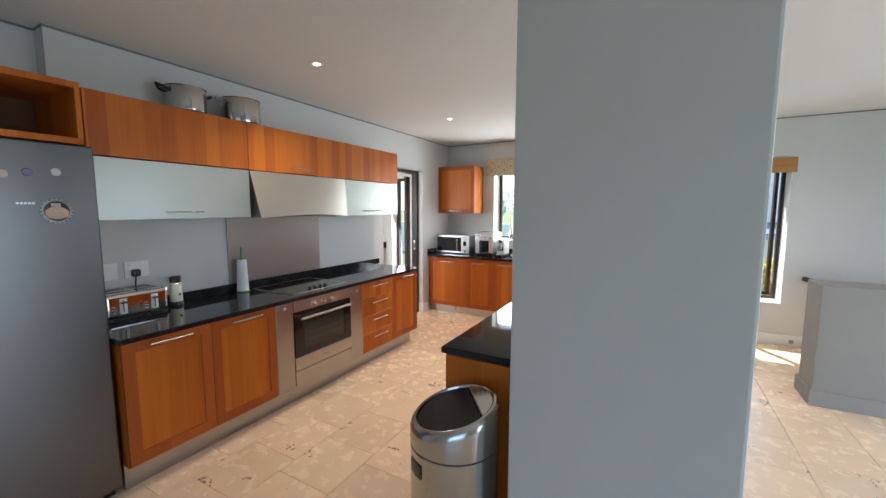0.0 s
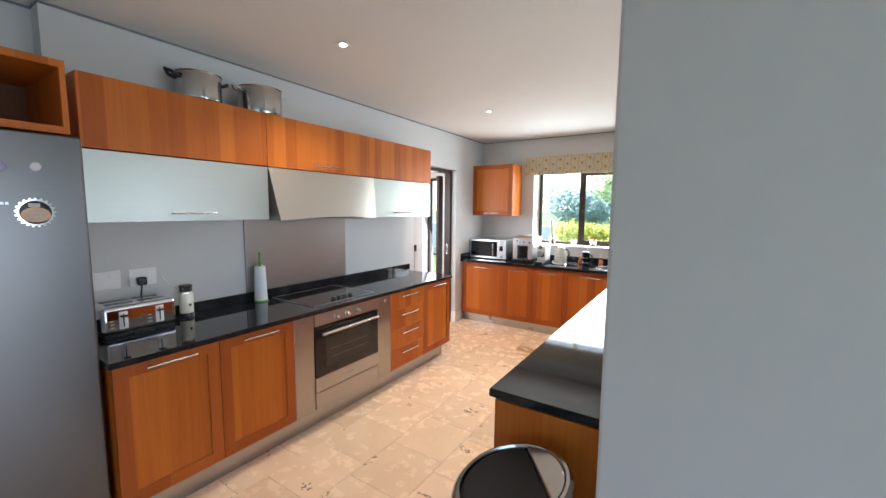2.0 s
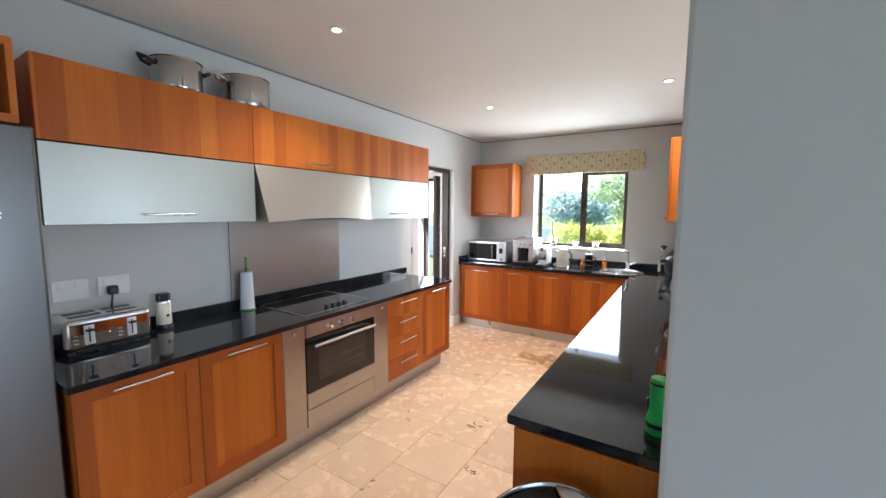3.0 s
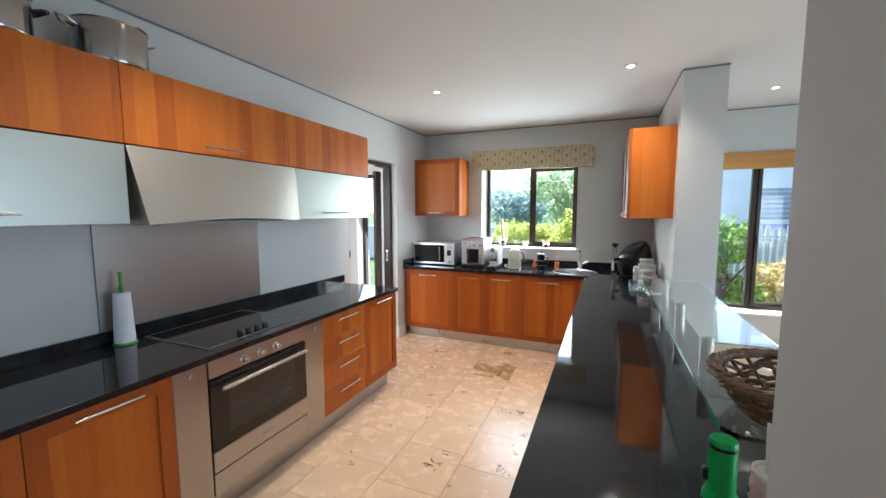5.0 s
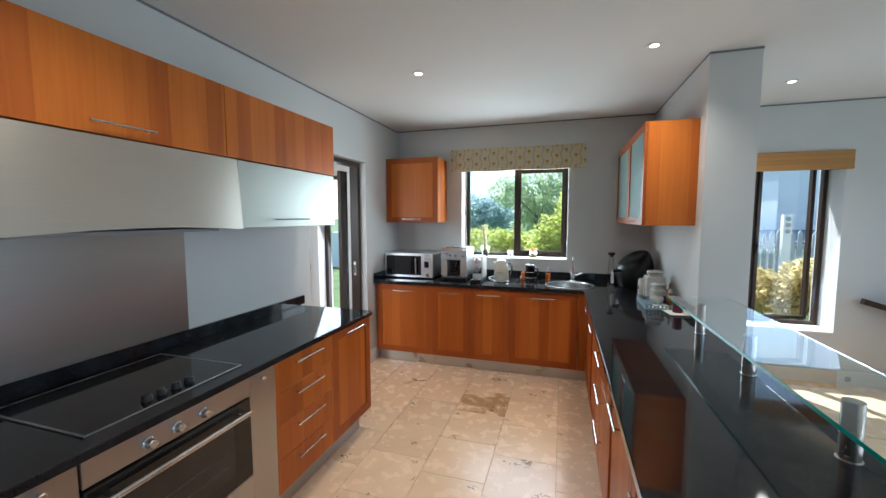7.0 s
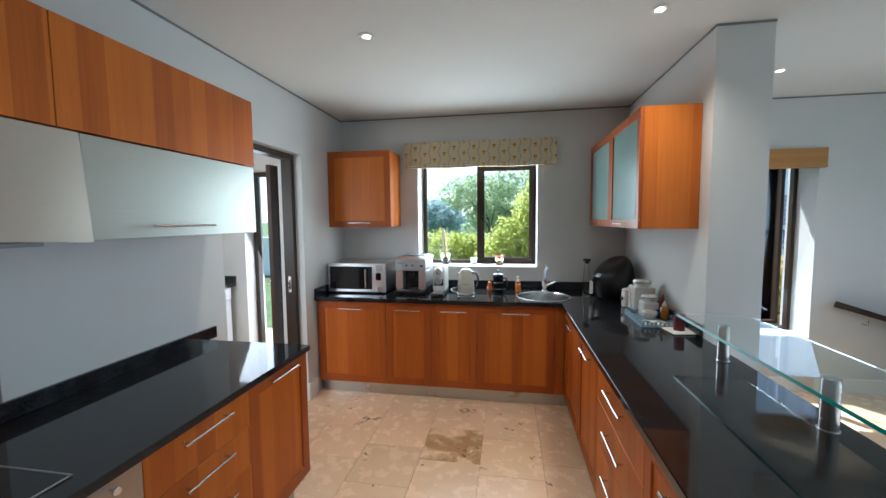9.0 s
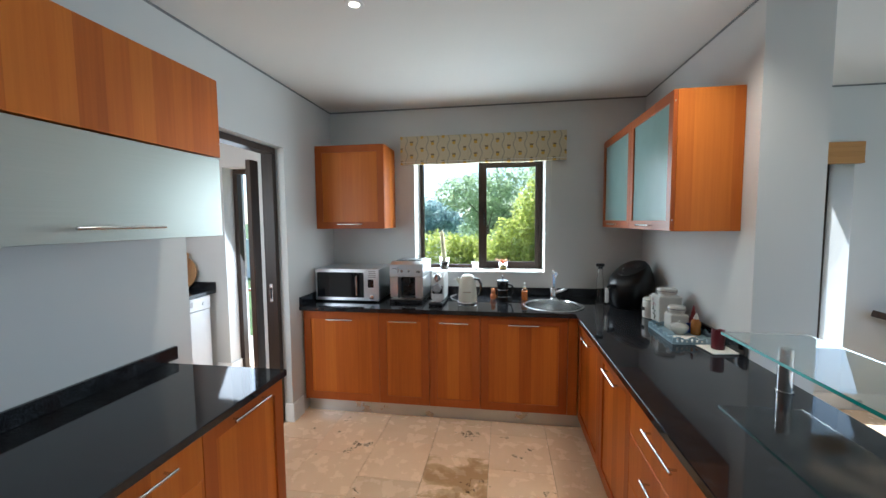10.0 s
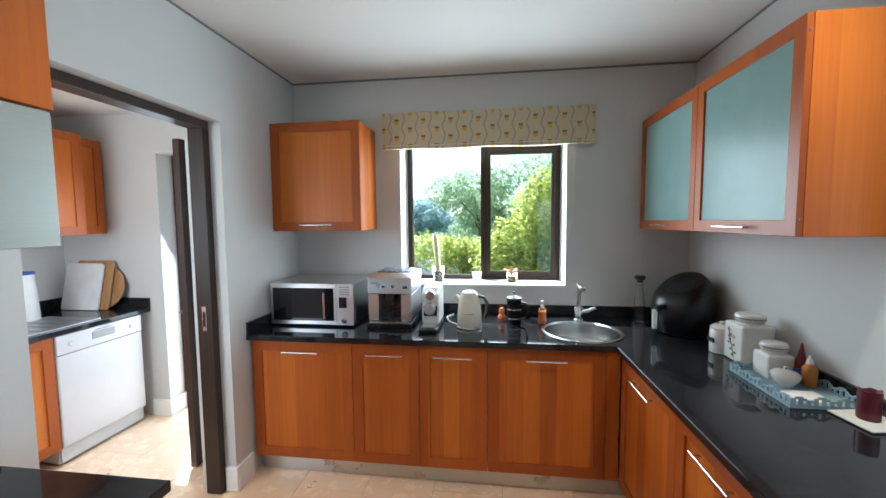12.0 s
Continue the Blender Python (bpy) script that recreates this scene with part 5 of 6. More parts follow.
# window sill
cc = thing("cactus", (-1.888, 5.95, 1.117), "tall leaning cactus in a glass pot on the sill", "plant")
part("pot", lathe([(0.036, 0), (0.038, 0.004), (0.047, 0.115), (0.044, 0.115), (0.035, 0.008), (0, 0.008)], (-1.888, 5.95, 1.117), 28), CLEAR, cc)
part("soil", lathe([(0.034, 0.009), (0.040, 0.075), (0, 0.08)], (-1.888, 5.95, 1.117), 24), plain("gravel_mix", (0.12, 0.11, 0.07), 0.9, vary=0.5, scale=90), cc)
bm = tube([(-1.888, 5.95, 1.19), (-1.895, 5.95, 1.28), (-1.905, 5.95, 1.40), (-1.912, 5.95, 1.47), (-1.914, 5.95, 1.49)], [0.020, 0.022, 0.022, 0.020, 0.008], 14)
part("stem", bm, SOIL, cc)
bm = bmesh.new()
rnd = random.Random(3)
for i in range(260):
    a, h = rnd.random() * 6.283, rnd.random()
    zc_ = 1.20 + 0.30 * h
    xc = -1.888 - 0.026 * h
    p = Vector((xc + 0.021 * math.cos(a), 5.95 + 0.021 * math.sin(a), zc_))
    d_ = Vector((math.cos(a), math.sin(a), 0.5 + rnd.random())).normalized() * (0.010 + 0.012 * (h > 0.85))
    s_ = Vector((-math.sin(a), math.cos(a), 0)) * 0.0008
    bm.faces.new([bm.verts.new(p - s_), bm.verts.new(p + s_), bm.verts.new(p + d_)])
tagged(part("spines", bm, CARDW, cc, "pale fine spines"), kind="stuff")
gv = thing("votive_glass", (-1.588, 5.95, 1.117), "small frosted glass votive on the sill", "candle holder")
part("cup", lathe([(0.028, 0), (0.030, 0.004), (0.036, 0.075), (0.033, 0.075), (0.027, 0.008), (0, 0.008)], (-1.588, 5.95, 1.117), 28), CARDW, gv)
bp = thing("potted_bromeliad", (-1.322, 5.95, 1.117), "small orange-leaved plant in a glass pot", "plant")
part("pot", lathe([(0.036, 0), (0.038, 0.003), (0.040, 0.070), (0.037, 0.070), (0.035, 0.006), (0, 0.006)], (-1.322, 5.95, 1.117), 28), CLEAR, bp)
part("gravel", lathe([(0.033, 0.007), (0.034, 0.045), (0, 0.05)], (-1.322, 5.95, 1.117), 24), plain("yellow_gravel", (0.36, 0.28, 0.06), 0.9, vary=0.5, scale=80), bp)
for i in range(14):
    a = i * 2.4
    ln = 0.06 + 0.035 * ((i * 7) % 5) / 4
    o = Vector((-1.322, 5.95, 1.165))
    d_ = Vector((math.cos(a), math.sin(a) * 0.6, 0))
    sd = Vector((-math.sin(a), math.cos(a), 0)) * 0.006
    bm = bmesh.new()
    p0, p1, p2 = o, o + d_ * ln * 0.5 + Vector((0, 0, 0.045)), o + d_ * ln + Vector((0, 0, 0.06 - 0.02 * (i % 3)))
    vs = [bm.verts.new(q) for q in (p0 - sd * 0.6, p0 + sd * 0.6, p1 + sd, p2, p1 - sd)]
    bm.faces.new(vs)
    part("leaf", bm, REDLEAF, bp)

# ---- along the partition ----
cf = thing("water_carafe", (-0.515, 5.62, ZC), "slim clear glass carafe with a black stopper", "carafe")
part("body", lathe([(0.036, 0), (0.040, 0.006), (0.040, 0.05), (0.030, 0.16), (0.020, 0.24), (0.020, 0.29), (0.017, 0.29), (0.017, 0.24), (0.027, 0.16), (0.036, 0.05), (0.034, 0.01), (0, 0.008)], (-0.515, 5.62, ZC), 32), CLEAR, cf)
part("stopper", lathe([(0.016, 0.275), (0.018, 0.29), (0.034, 0.296), (0.035, 0.315), (0.030, 0.32), (0, 0.32)], (-0.515, 5.62, ZC), 28), BLACK, cf)
af = thing("air_fryer", (-0.345, 5.45, ZC), "large black egg-shaped air fryer with a white handle", "air fryer")
ax, ay = -0.325, 5.45
bm = lathe([(0.125, 0), (0.140, 0.006), (0.164, 0.07), (0.171, 0.13), (0.168, 0.19), (0.155, 0.245), (0.132, 0.285), (0.112, 0.300), (0.104, 0.302), (0, 0.302)], (ax, ay, ZC), 52)


def fryer_slope(bm_):
    """The crown falls towards the basket side and rises at the back."""
    for v_ in bm_.verts:
        t_ = min(1.0, max(0.0, (v_.co.z - ZC - 0.12) / 0.18))
        v_.co.z += t_ * t_ * 0.52 * ((v_.co.x - ax) * 0.8 + (v_.co.y - ay) * 0.6)
    return bm_


fryer_slope(bm)
part("body", bm, plain("fryer_black", (0.005, 0.005, 0.006), 0.30, 0, 0.15, bump_s=0.01), af)
bm = fryer_slope(lathe([(0.100, 0.303), (0.101, 0.307), (0.092, 0.311), (0.058, 0.311), (0.054, 0.307), (0, 0.306)], (ax, ay, ZC), 44))
part("top_panel", bm, plain("fryer_dark_grey", (0.022, 0.022, 0.024), 0.35), af, "round dark grey top panel")
dirv = Vector((-0.85, -0.52, 0)).normalized()
hp = Vector((ax, ay, 0)) + dirv * 0.166
part("drawer_handle", tube([(hp.x, hp.y, ZC + 0.17), (hp.x + dirv.x * 0.06, hp.y + dirv.y * 0.06, ZC + 0.172), (hp.x + dirv.x * 0.075, hp.y + dirv.y * 0.075, ZC + 0.15)], 0.016, 12), BLACK, af)
part("handle_grip", box(hp.x + dirv.x * 0.08 - 0.013, hp.x + dirv.x * 0.08 + 0.013, hp.y + dirv.y * 0.08 - 0.010, hp.y + dirv.y * 0.08 + 0.010, ZC + 0.05, ZC + 0.165, 0.006, 3), STONEB, af, "pale upright handle grip")
tc = thing("tea_canister", (-0.30, 5.09, ZC), "round white ceramic tea canister with a lid", "canister", "ceramic canisters")
part("body", lathe([(0.050, 0), (0.054, 0.006), (0.052, 0.012), (0.054, 0.02), (0.054, 0.11), (0.050, 0.118)], (-0.30, 5.09, ZC), 36), CERAMIC, tc)
part("lid", lathe([(0.052, 0.119), (0.053, 0.130), (0.040, 0.142), (0.012, 0.146), (0.014, 0.158), (0, 0.16)], (-0.30, 5.09, ZC), 32), CERAMIC, tc)
part("lettering", boxes([(-0.3545 - 0.002, -0.350, 5.06 + 0.02 * k, 5.073 + 0.02 * k, ZC + 0.055, ZC + 0.078) for k in range(3)]), plain("ink_black", (0.03, 0.03, 0.03), 0.5), tc)


def canister(x, y, s, h, lid_r, label, motif):
    c_ = thing("square_canister", (x, y, ZC), label, "canister", "ceramic canisters")
    part("body", box(x - s / 2, x + s / 2, y - s / 2, y + s / 2, ZC, ZC + h, 0.012, 3), CERAMIC, c_)
    part("neck", lathe([(lid_r * 0.86, h - 0.004), (lid_r * 0.84, h + 0.012)], (x, y, ZC), 32), CERAMIC, c_)
    part("lid", lathe([(lid_r * 0.9, h + 0.012), (lid_r, h + 0.020), (lid_r, h + 0.036), (lid_r * 0.9, h + 0.044), (lid_r * 0.4, h + 0.047), (0, h + 0.047)], (x, y, ZC), 36), CERAMIC, c_)
    part("lid_band", lathe([(lid_r + 0.0006, h + 0.026), (lid_r + 0.0008, h + 0.029), (lid_r + 0.0006, h + 0.032)], (x, y, ZC), 36), plain("grey_glaze", (0.25, 0.25, 0.24), 0.3), c_)
    if motif:
        xf = x - s / 2 - 0.0012
        mo = plain("printed_flower", (0.36, 0.20, 0.20), 0.4, vary=0.3, scale=60)
        ml = plain("printed_leaf", (0.05, 0.07, 0.04), 0.4)
        part("stem_print", tube([(xf, y + 0.03, ZC + 0.15), (xf, y + 0.015, ZC + 0.10), (xf, y - 0.005, ZC + 0.05), (xf, y - 0.015, ZC + 0.02)], 0.0016, 5), ml, c_)
        for dy, dz, r_ in ((0.03, 0.15, 0.014), (0.01, 0.125, 0.011), (-0.012, 0.12, 0.010), (0.03, 0.115, 0.009)):
            part("flower_print", prism([(y + dy + (r_ if k % 2 else r_ * 0.6) * math.cos(k * 0.6283), ZC + dz + (r_ if k % 2 else r_ * 0.6) * math.sin(k * 0.6283)) for k in range(10)], "x", xf - 0.0006, xf + 0.0006), mo, c_)
        for dy, dz in ((0.028, 0.085), (-0.012, 0.08), (0.012, 0.055), (-0.022, 0.045), (-0.002, 0.03), (0.02, 0.1)):
            part("leaf_print", prism([(y + dy - 0.011, ZC + dz), (y + dy, ZC + dz - 0.006), (y + dy + 0.011, ZC + dz + 0.002), (y + dy, ZC + dz + 0.007)], "x", xf - 0.0006, xf + 0.0006), ml, c_)
    return c_


canister(-0.248, 4.965, 0.145, 0.185, 0.062, "large square white ceramic canister with a flower print", True)
canister(-0.258, 4.785, 0.106, 0.105, 0.050, "small square white ceramic canister with a round lid", False)
tr = thing("serving_tray", (-0.27, 4.64, ZC), "blue-grey painted tray with cut-out sides", "tray")
tx0, tx1, ty0, ty1 = -0.402, -0.155, 4.475, 4.835
part("base", box(tx0, tx1, ty0, ty1, ZC, ZC + 0.006, 0.001, 1), BLUEGREY, tr)


def tray_side(u0, u1, fixed, axis):
    """A low wall with a wavy top edge and two rows of piercings."""
    bm = bmesh.new()
    nn = max(8, int((u1 - u0) / 0.012))
    for k in range(nn):
        a = u0 + (u1 - u0) * k / nn
        b_ = u0 + (u1 - u0) * (k + 1) / nn
        zt_ = ZC + 0.038 + 0.007 * math.sin(k * 1.05)
        parts_ = [(ZC + 0.006, ZC + 0.014), (zt_ - 0.009, zt_)] if k % 2 and 0 < k < nn - 1 else [(ZC + 0.006, zt_)]
        for za, zb in parts_:
            if axis == "y":
                add_box(bm, fixed, fixed + 0.005, a, b_, za, zb)
            else:
                add_box(bm, a, b_, fixed, fixed + 0.005, za, zb)
    return part("side", bm, BLUEGREY, tr)


tray_side(ty0, ty1, tx0, "y"), tray_side(ty0, ty1, tx1 - 0.005, "y")
tray_side(tx0 + 0.005, tx1 - 0.005, ty0, "x"), tray_side(tx0 + 0.005, tx1 - 0.005, ty1 - 0.005, "x")
ZT2 = ZC + 0.0065
sb = thing("sugar_bowl", (-0.29, 4.665, ZT2), "white ceramic sugar bowl with a lid on the tray", "bowl")
part("bowl", lathe([(0.024, 0), (0.026, 0.004), (0.045, 0.03), (0.050, 0.045), (0.049, 0.05)], (-0.29, 4.665, ZT2), 36), CERAMIC, sb)
part("lid", lathe([(0.049, 0.0505), (0.040, 0.060), (0.018, 0.067), (0.006, 0.069), (0.009, 0.078), (0, 0.082)], (-0.29, 4.665, ZT2), 32), CERAMIC, sb)
sq = thing("sauce_bottle", (-0.198, 4.672, ZT2), "small amber squeeze bottle of sauce", "bottle")
part("body", lathe([(0.024, 0), (0.026, 0.004), (0.026, 0.075), (0.014, 0.092)], (-0.198, 4.672, ZT2), 28), AMBER, sq)
part("nozzle", lathe([(0.014, 0.092), (0.013, 0.1), (0.004, 0.125), (0, 0.126)], (-0.198, 4.672, ZT2), 20), CARDW, sq)
rbt = thing("red_bottle", (-0.215, 4.722, ZT2), "pointed red plastic sauce bottle on the tray", "bottle")
part("body", lathe([(0.019, 0), (0.020, 0.004), (0.020, 0.08), (0.015, 0.096)], (-0.185, 4.735, ZT2), 24), plain("deep_red_plastic", (0.16, 0.012, 0.014), 0.3), rbt)
part("cap", lathe([(0.015, 0.096), (0.006, 0.145), (0.003, 0.158), (0, 0.159)], (-0.185, 4.735, ZT2), 20), plain("dark_red_cap", (0.14, 0.01, 0.012), 0.35), rbt)
solid("sachet", box(-0.235, -0.18, 4.702, 4.708, ZT2, ZT2 + 0.06, 0.001, 1), BLUEP, "blue and white paper sachet standing on the tray", "sachet")
solid("note_card", box(-0.352, -0.235, 4.50, 4.60, ZT2, ZT2 + 0.010, 0.002, 1), CARDW, "folded cream napkin on the tray", "napkin")
pl = thing("square_plate", (-0.213, 4.398, ZC), "small square cream plate under a candle", "plate")
bm = box(-0.045, 0.045, -0.045, 0.045, 0, 0.004, 0.001, 1)
bmesh.ops.rotate(bm, verts=bm.verts[:], matrix=Matrix.Rotation(radians(8), 3, 'Z'))
bmesh.ops.translate(bm, verts=bm.verts[:], vec=(-0.213, 4.398, ZC))
part("well", bm, CARDW, pl)
bm = prism([(-0.072, -0.072), (0.072, -0.072), (0.072, 0.072), (-0.072, 0.072)], "z", 0.004, 0.009)
bmesh.ops.rotate(bm, verts=bm.verts[:], matrix=Matrix.Rotation(radians(8), 3, 'Z'))
bmesh.ops.translate(bm, verts=bm.verts[:], vec=(-0.213, 4.398, ZC))
part("rim", bm, CARDW, pl)
cn = thing("pillar_candle", (-0.212, 4.405, ZC + 0.0095), "burnt-down dark red pillar candle", "candle")
bm = lathe([(0.030, 0), (0.031, 0.005), (0.030, 0.03), (0.0305, 0.08), (0.029, 0.098), (0.025, 0.095), (0.020, 0.076), (0, 0.072)], (-0.212, 4.405, ZC + 0.0095), 30)
rnd = random.Random(5)
for v_ in bm.verts:
    if v_.co.z > ZC + 0.07:
        v_.co.z += 0.012 * noise.noise(Vector((v_.co.x * 40, v_.co.y * 40, 1)))
    v_.co.x += 0.002 * noise.noise(v_.co * 60)
part("wax", bm, WAX, cn)
part("wick", tube([(-0.212, 4.405, ZC + 0.06), (-0.211, 4.405, ZC + 0.088)], 0.0012, 6), BLACK, cn)

# ---- near end of the peninsula ----
tx, ty = -0.352, 1.845
tq = thing("torch", (tx, ty, ZC), "green plastic torch standing on its head with black bands", "torch")
part("head", lathe([(0.035, 0), (0.036, 0.02), (0.035, 0.045), (0.029, 0.060)], (tx, ty, ZC), 32), GREEN, tq)
part("band", lathe([(0.0362, 0.022), (0.0375, 0.028), (0.0362, 0.036)], (tx, ty, ZC), 32), BLACK, tq)
part("grip", lathe([(0.029, 0.060), (0.028, 0.064), (0.027, 0.165), (0.0275, 0.172), (0.025, 0.178), (0, 0.178)], (tx, ty, ZC), 32), GREEN, tq)
part("switch", box(tx - 0.036, tx - 0.022, ty - 0.008, ty + 0.012, ZC + 0.075, ZC + 0.105, 0.004), BLACK, tq)
part("strap", lathe([(0.0278, 0.158), (0.0288, 0.162), (0.0278, 0.166)], (tx, ty, ZC), 32), BLACK, tq)
vs_ = thing("utensil_jar", (-0.285, 1.755, ZC), "tall blush ceramic jar with a raised dot pattern", "jar")
part("body", lathe([(0.038, 0), (0.040, 0.004), (0.041, 0.165), (0.040, 0.170), (0.036, 0.170), (0.036, 0.01), (0, 0.01)], (-0.285, 1.755, ZC), 36), PINKP, vs_)
for k in range(60):
    a, zz = (k % 12) * 0.5236 + (k // 12 % 2) * 0.26, 0.02 + 0.03 * (k // 12)
    bm = lathe([(0.006, -0.003), (0.005, 0.002), (0, 0.003)], n=8)
    bmesh.ops.rotate(bm, verts=bm.verts[:], matrix=Matrix.Rotation(math.pi / 2, 3, 'Y'))
    bmesh.ops.rotate(bm, verts=bm.verts[:], matrix=Matrix.Rotation(a, 3, 'Z'))
    bmesh.ops.translate(bm, verts=bm.verts[:], vec=(-0.285 + 0.0415 * math.cos(a), 1.755 + 0.0415 * math.sin(a), ZC + zz))
    part("dot", bm, PINKP, vs_)
part("rim", lathe([(0.0415, 0.164), (0.0425, 0.168), (0.0415, 0.1735), (0.036, 0.1735), (0.0355, 0.166)], (-0.285, 1.755, ZC), 36), CERAMIC, vs_, "glazed white rim")
solid("paper_leaflet", prism([(-0.30, ZC + 0.05), (-0.262, ZC + 0.05), (-0.255, ZC + 0.262), (-0.305, ZC + 0.268)], "y", 1.762, 1.765), CARDW, "folded white leaflet leaning in the jar", "leaflet")
# wicker basket on the shelf
bk = thing("wicker_basket", (-0.128, 2.015, GL["z"] + 0.013), "oval dark wicker bread basket on the glass shelf", "basket")
bx, by_, bz = -0.128, 2.015, GL["z"] + 0.0135
rnd = random.Random(11)


def rim_at(a, f):
    """Point on the flaring wall; f from base to rim."""
    k = 0.66 + 0.34 * f
    return Vector((bx + 0.215 * k * math.cos(a), by_ + 0.20 * k * math.sin(a), bz + 0.008 + 0.095 * f ** 1.15))


for k in range(22):
    a = 2 * math.pi * k / 22
    part("stake", tube([rim_at(a + 0.08 * f, f) for f in (0, 0.25, 0.5, 0.75, 0.97)], 0.005, 6), BASKET, bk)
for j in range(5):
    pts = []
    for k in range(67):
        a = 2 * math.pi * k / 66
        p = rim_at(a, 0.05 + 0.09 * j)
        rr = 0.006 * (1 if (k // 3 + j) % 2 else -1)
        pts.append(p + Vector((math.cos(a) * rr, math.sin(a) * rr, 0.003 * math.sin(k * 1.3 + j))))
    part("weaver", tube(pts, 0.0055, 6), BASKET, bk)
for j in range(7):
    pts = []
    for k in range(81):
        a = 2 * math.pi * k / 80
        ph = a * 9 + j * 0.9
        p = rim_at(a, 0.93 + 0.028 * math.sin(ph))
        pts.append(p + Vector((math.cos(a), math.sin(a), 0)) * (0.014 * math.cos(ph)) + Vector((0, 0, 0.004 * math.sin(ph * 2 + j))))
    part("rim_braid", tube(pts, 0.0062, 6), BASKET, bk)
for j in range(3):
    pts = [rim_at(2 * math.pi * k / 66, 0.55 + 0.10 * j) + Vector((math.cos(k * 0.0952) * 0.005 * (-1) ** (k // 3 + j), math.sin(k * 0.0952) * 0.005 * (-1) ** (k // 3 + j), 0.012 * math.sin(k * 0.7 + j))) for k in range(67)]
    part("weaver", tube(pts, 0.005, 6), BASKET, bk)
part("base", lathe([(0.155, 0), (0.16, 0.006), (0.15, 0.012), (0, 0.012)], (bx, by_, bz), 40, 1.0, 0.87), BASKET, bk)
solid("bread_cloth", lathe([(0.14, 0.0), (0.145, 0.004), (0.10, 0.010), (0, 0.008)], (bx, by_, bz + 0.013), 32, 1.0, 0.85), plain("linen_olive", (0.36, 0.32, 0.18), 0.95, vary=0.1, bump_s=0.4), "olive linen liner in the basket", "cloth")

# ---- swing bin ----
FLAP = plain("bin_flap_plastic", (0.004, 0.004, 0.005), 0.30, 0, 0.1, bump_s=0)
FLAP.node_tree.nodes["Principled BSDF"].inputs["Specular IOR Level"].default_value = 0.2
bn = thing("waste_bin", (-0.595, 1.43, 0), "tall brushed-steel bin with a sloped top and black flap", "bin")
cx, cy, R = -0.595, 1.435, 0.193
BIN = brushed("bin_steel", (0.50, 0.49, 0.47), 0.20, 2, 0.06)
part("base_ring", lathe([(R - 0.004, 0), (R, 0.004), (R, 0.03), (R - 0.002, 0.034)], (cx, cy, 0), 56), BLACK, bn)
part("body", lathe([(R - 0.002, 0.034), (R - 0.002, 0.598), (R - 0.006, 0.602)], (cx, cy, 0), 64), BIN, bn)
part("seam", lathe([(R - 0.006, 0.602), (R - 0.006, 0.610)], (cx, cy, 0), 56), BLACK, bn)
bm = lathe([(R - 0.004, 0.610), (R, 0.613), (R, 0.71), (R - 0.004, 0.735), (R - 0.016, 0.749), (R - 0.026, 0.751), (R - 0.030, 0.743), (R - 0.032, 0.71)], (cx, cy, 0), 64)
SL = Vector((0.80, 0.60, 0)).normalized()


def bin_slope(co):
    t_ = max(0.0, min(1.0, (co.z - 0.635) / 0.10))
    return t_ * 0.27 * (SL.x * (co.x - cx) + SL.y * (co.y - cy))


for v_ in bm.verts:
    v_.co.z += bin_slope(v_.co)
hd3 = part("hood", bm, BIN, bn)
UP = Vector((-SL.y, SL.x, 0))


def bin_plate(lo, hi, r, keep_low, chord=0.085):
    """A slice of the round top on one side of a straight chord."""
    end = math.acos(chord / r)
    span = (end, 2 * math.pi - end) if keep_low else (-end, end)
    pts = []
    for k in range(49):
        a_ = span[0] + (span[1] - span[0]) * k / 48
        p_ = SL * (r * math.cos(a_)) + UP * (r * math.sin(a_))
        pts.append((cx + p_.x, cy + p_.y))
    bm_ = prism(pts, "z", lo, hi, 0.004)
    for v_ in bm_.verts:
        v_.co.z += 0.27 * (SL.x * (v_.co.x - cx) + SL.y * (v_.co.y - cy))
    return bm_


part("lid_plate", bin_plate(0.738, 0.7495, R - 0.031, False, 0.088), BIN, bn, "fixed brushed-steel part of the sloped lid")
bm = bin_plate(0.725, 0.742, R - 0.034, True, 0.083)
part("flap", bm, FLAP, bn, "black plastic swing flap")
bm = bmesh.new()
for i in range(9):
    a0, a1 = radians(226 + 3 * i), radians(229 + 3 * i)
    q = [(cx + (R + 0.0008) * math.cos(a), cy + (R + 0.0008) * math.sin(a), z) for a in (a0, a1) for z in (0.505, 0.565)]
    bm.faces.new([bm.verts.new(q[k]) for k in (0, 2, 3, 1)])
part("grip", bm, BLACK, bn, "recessed black hand grip")

# ---- scullery ----
solid("worktop", box(-4.998, -4.225, 3.3, 5.745, 0.872, 0.905, 0.003), GRANITE, "black granite scullery worktop", "worktop")
solid("upstand", boxes([(-4.998, -4.225, 5.727, 5.747, 0.906, 0.985), (-4.998, -4.978, 3.3, 5.727, 0.906, 0.985)], 0.002), GRANITE, "black granite scullery upstand", "upstand")
APPL = plain("white_appliance_enamel", (0.60, 0.61, 0.62), 0.25, vary=0.02, bump_s=0)
dwm = thing("dishwasher", (-4.55, 5.36, 0), "white freestanding dishwasher under the scullery worktop", "dishwasher")
part("body", box(-4.85, -4.275, 5.055, 5.665, 0.02, 0.868, 0.004), APPL, dwm)
dd = part("door", box(-4.275, -4.235, 5.058, 5.662, 0.125, 0.735, 0.008), APPL, dwm)
cpn = part("control_panel", box(-4.275, -4.230, 5.058, 5.662, 0.740, 0.866, 0.006), APPL, dwm)
part("kickplate", box(-4.29, -4.262, 5.06, 5.66, 0.02, 0.118, 0.003), APPL, dwm)
part("grip", box(-4.231, -4.226, 5.28, 5.44, 0.785, 0.835, 0.004), GREY, cpn)
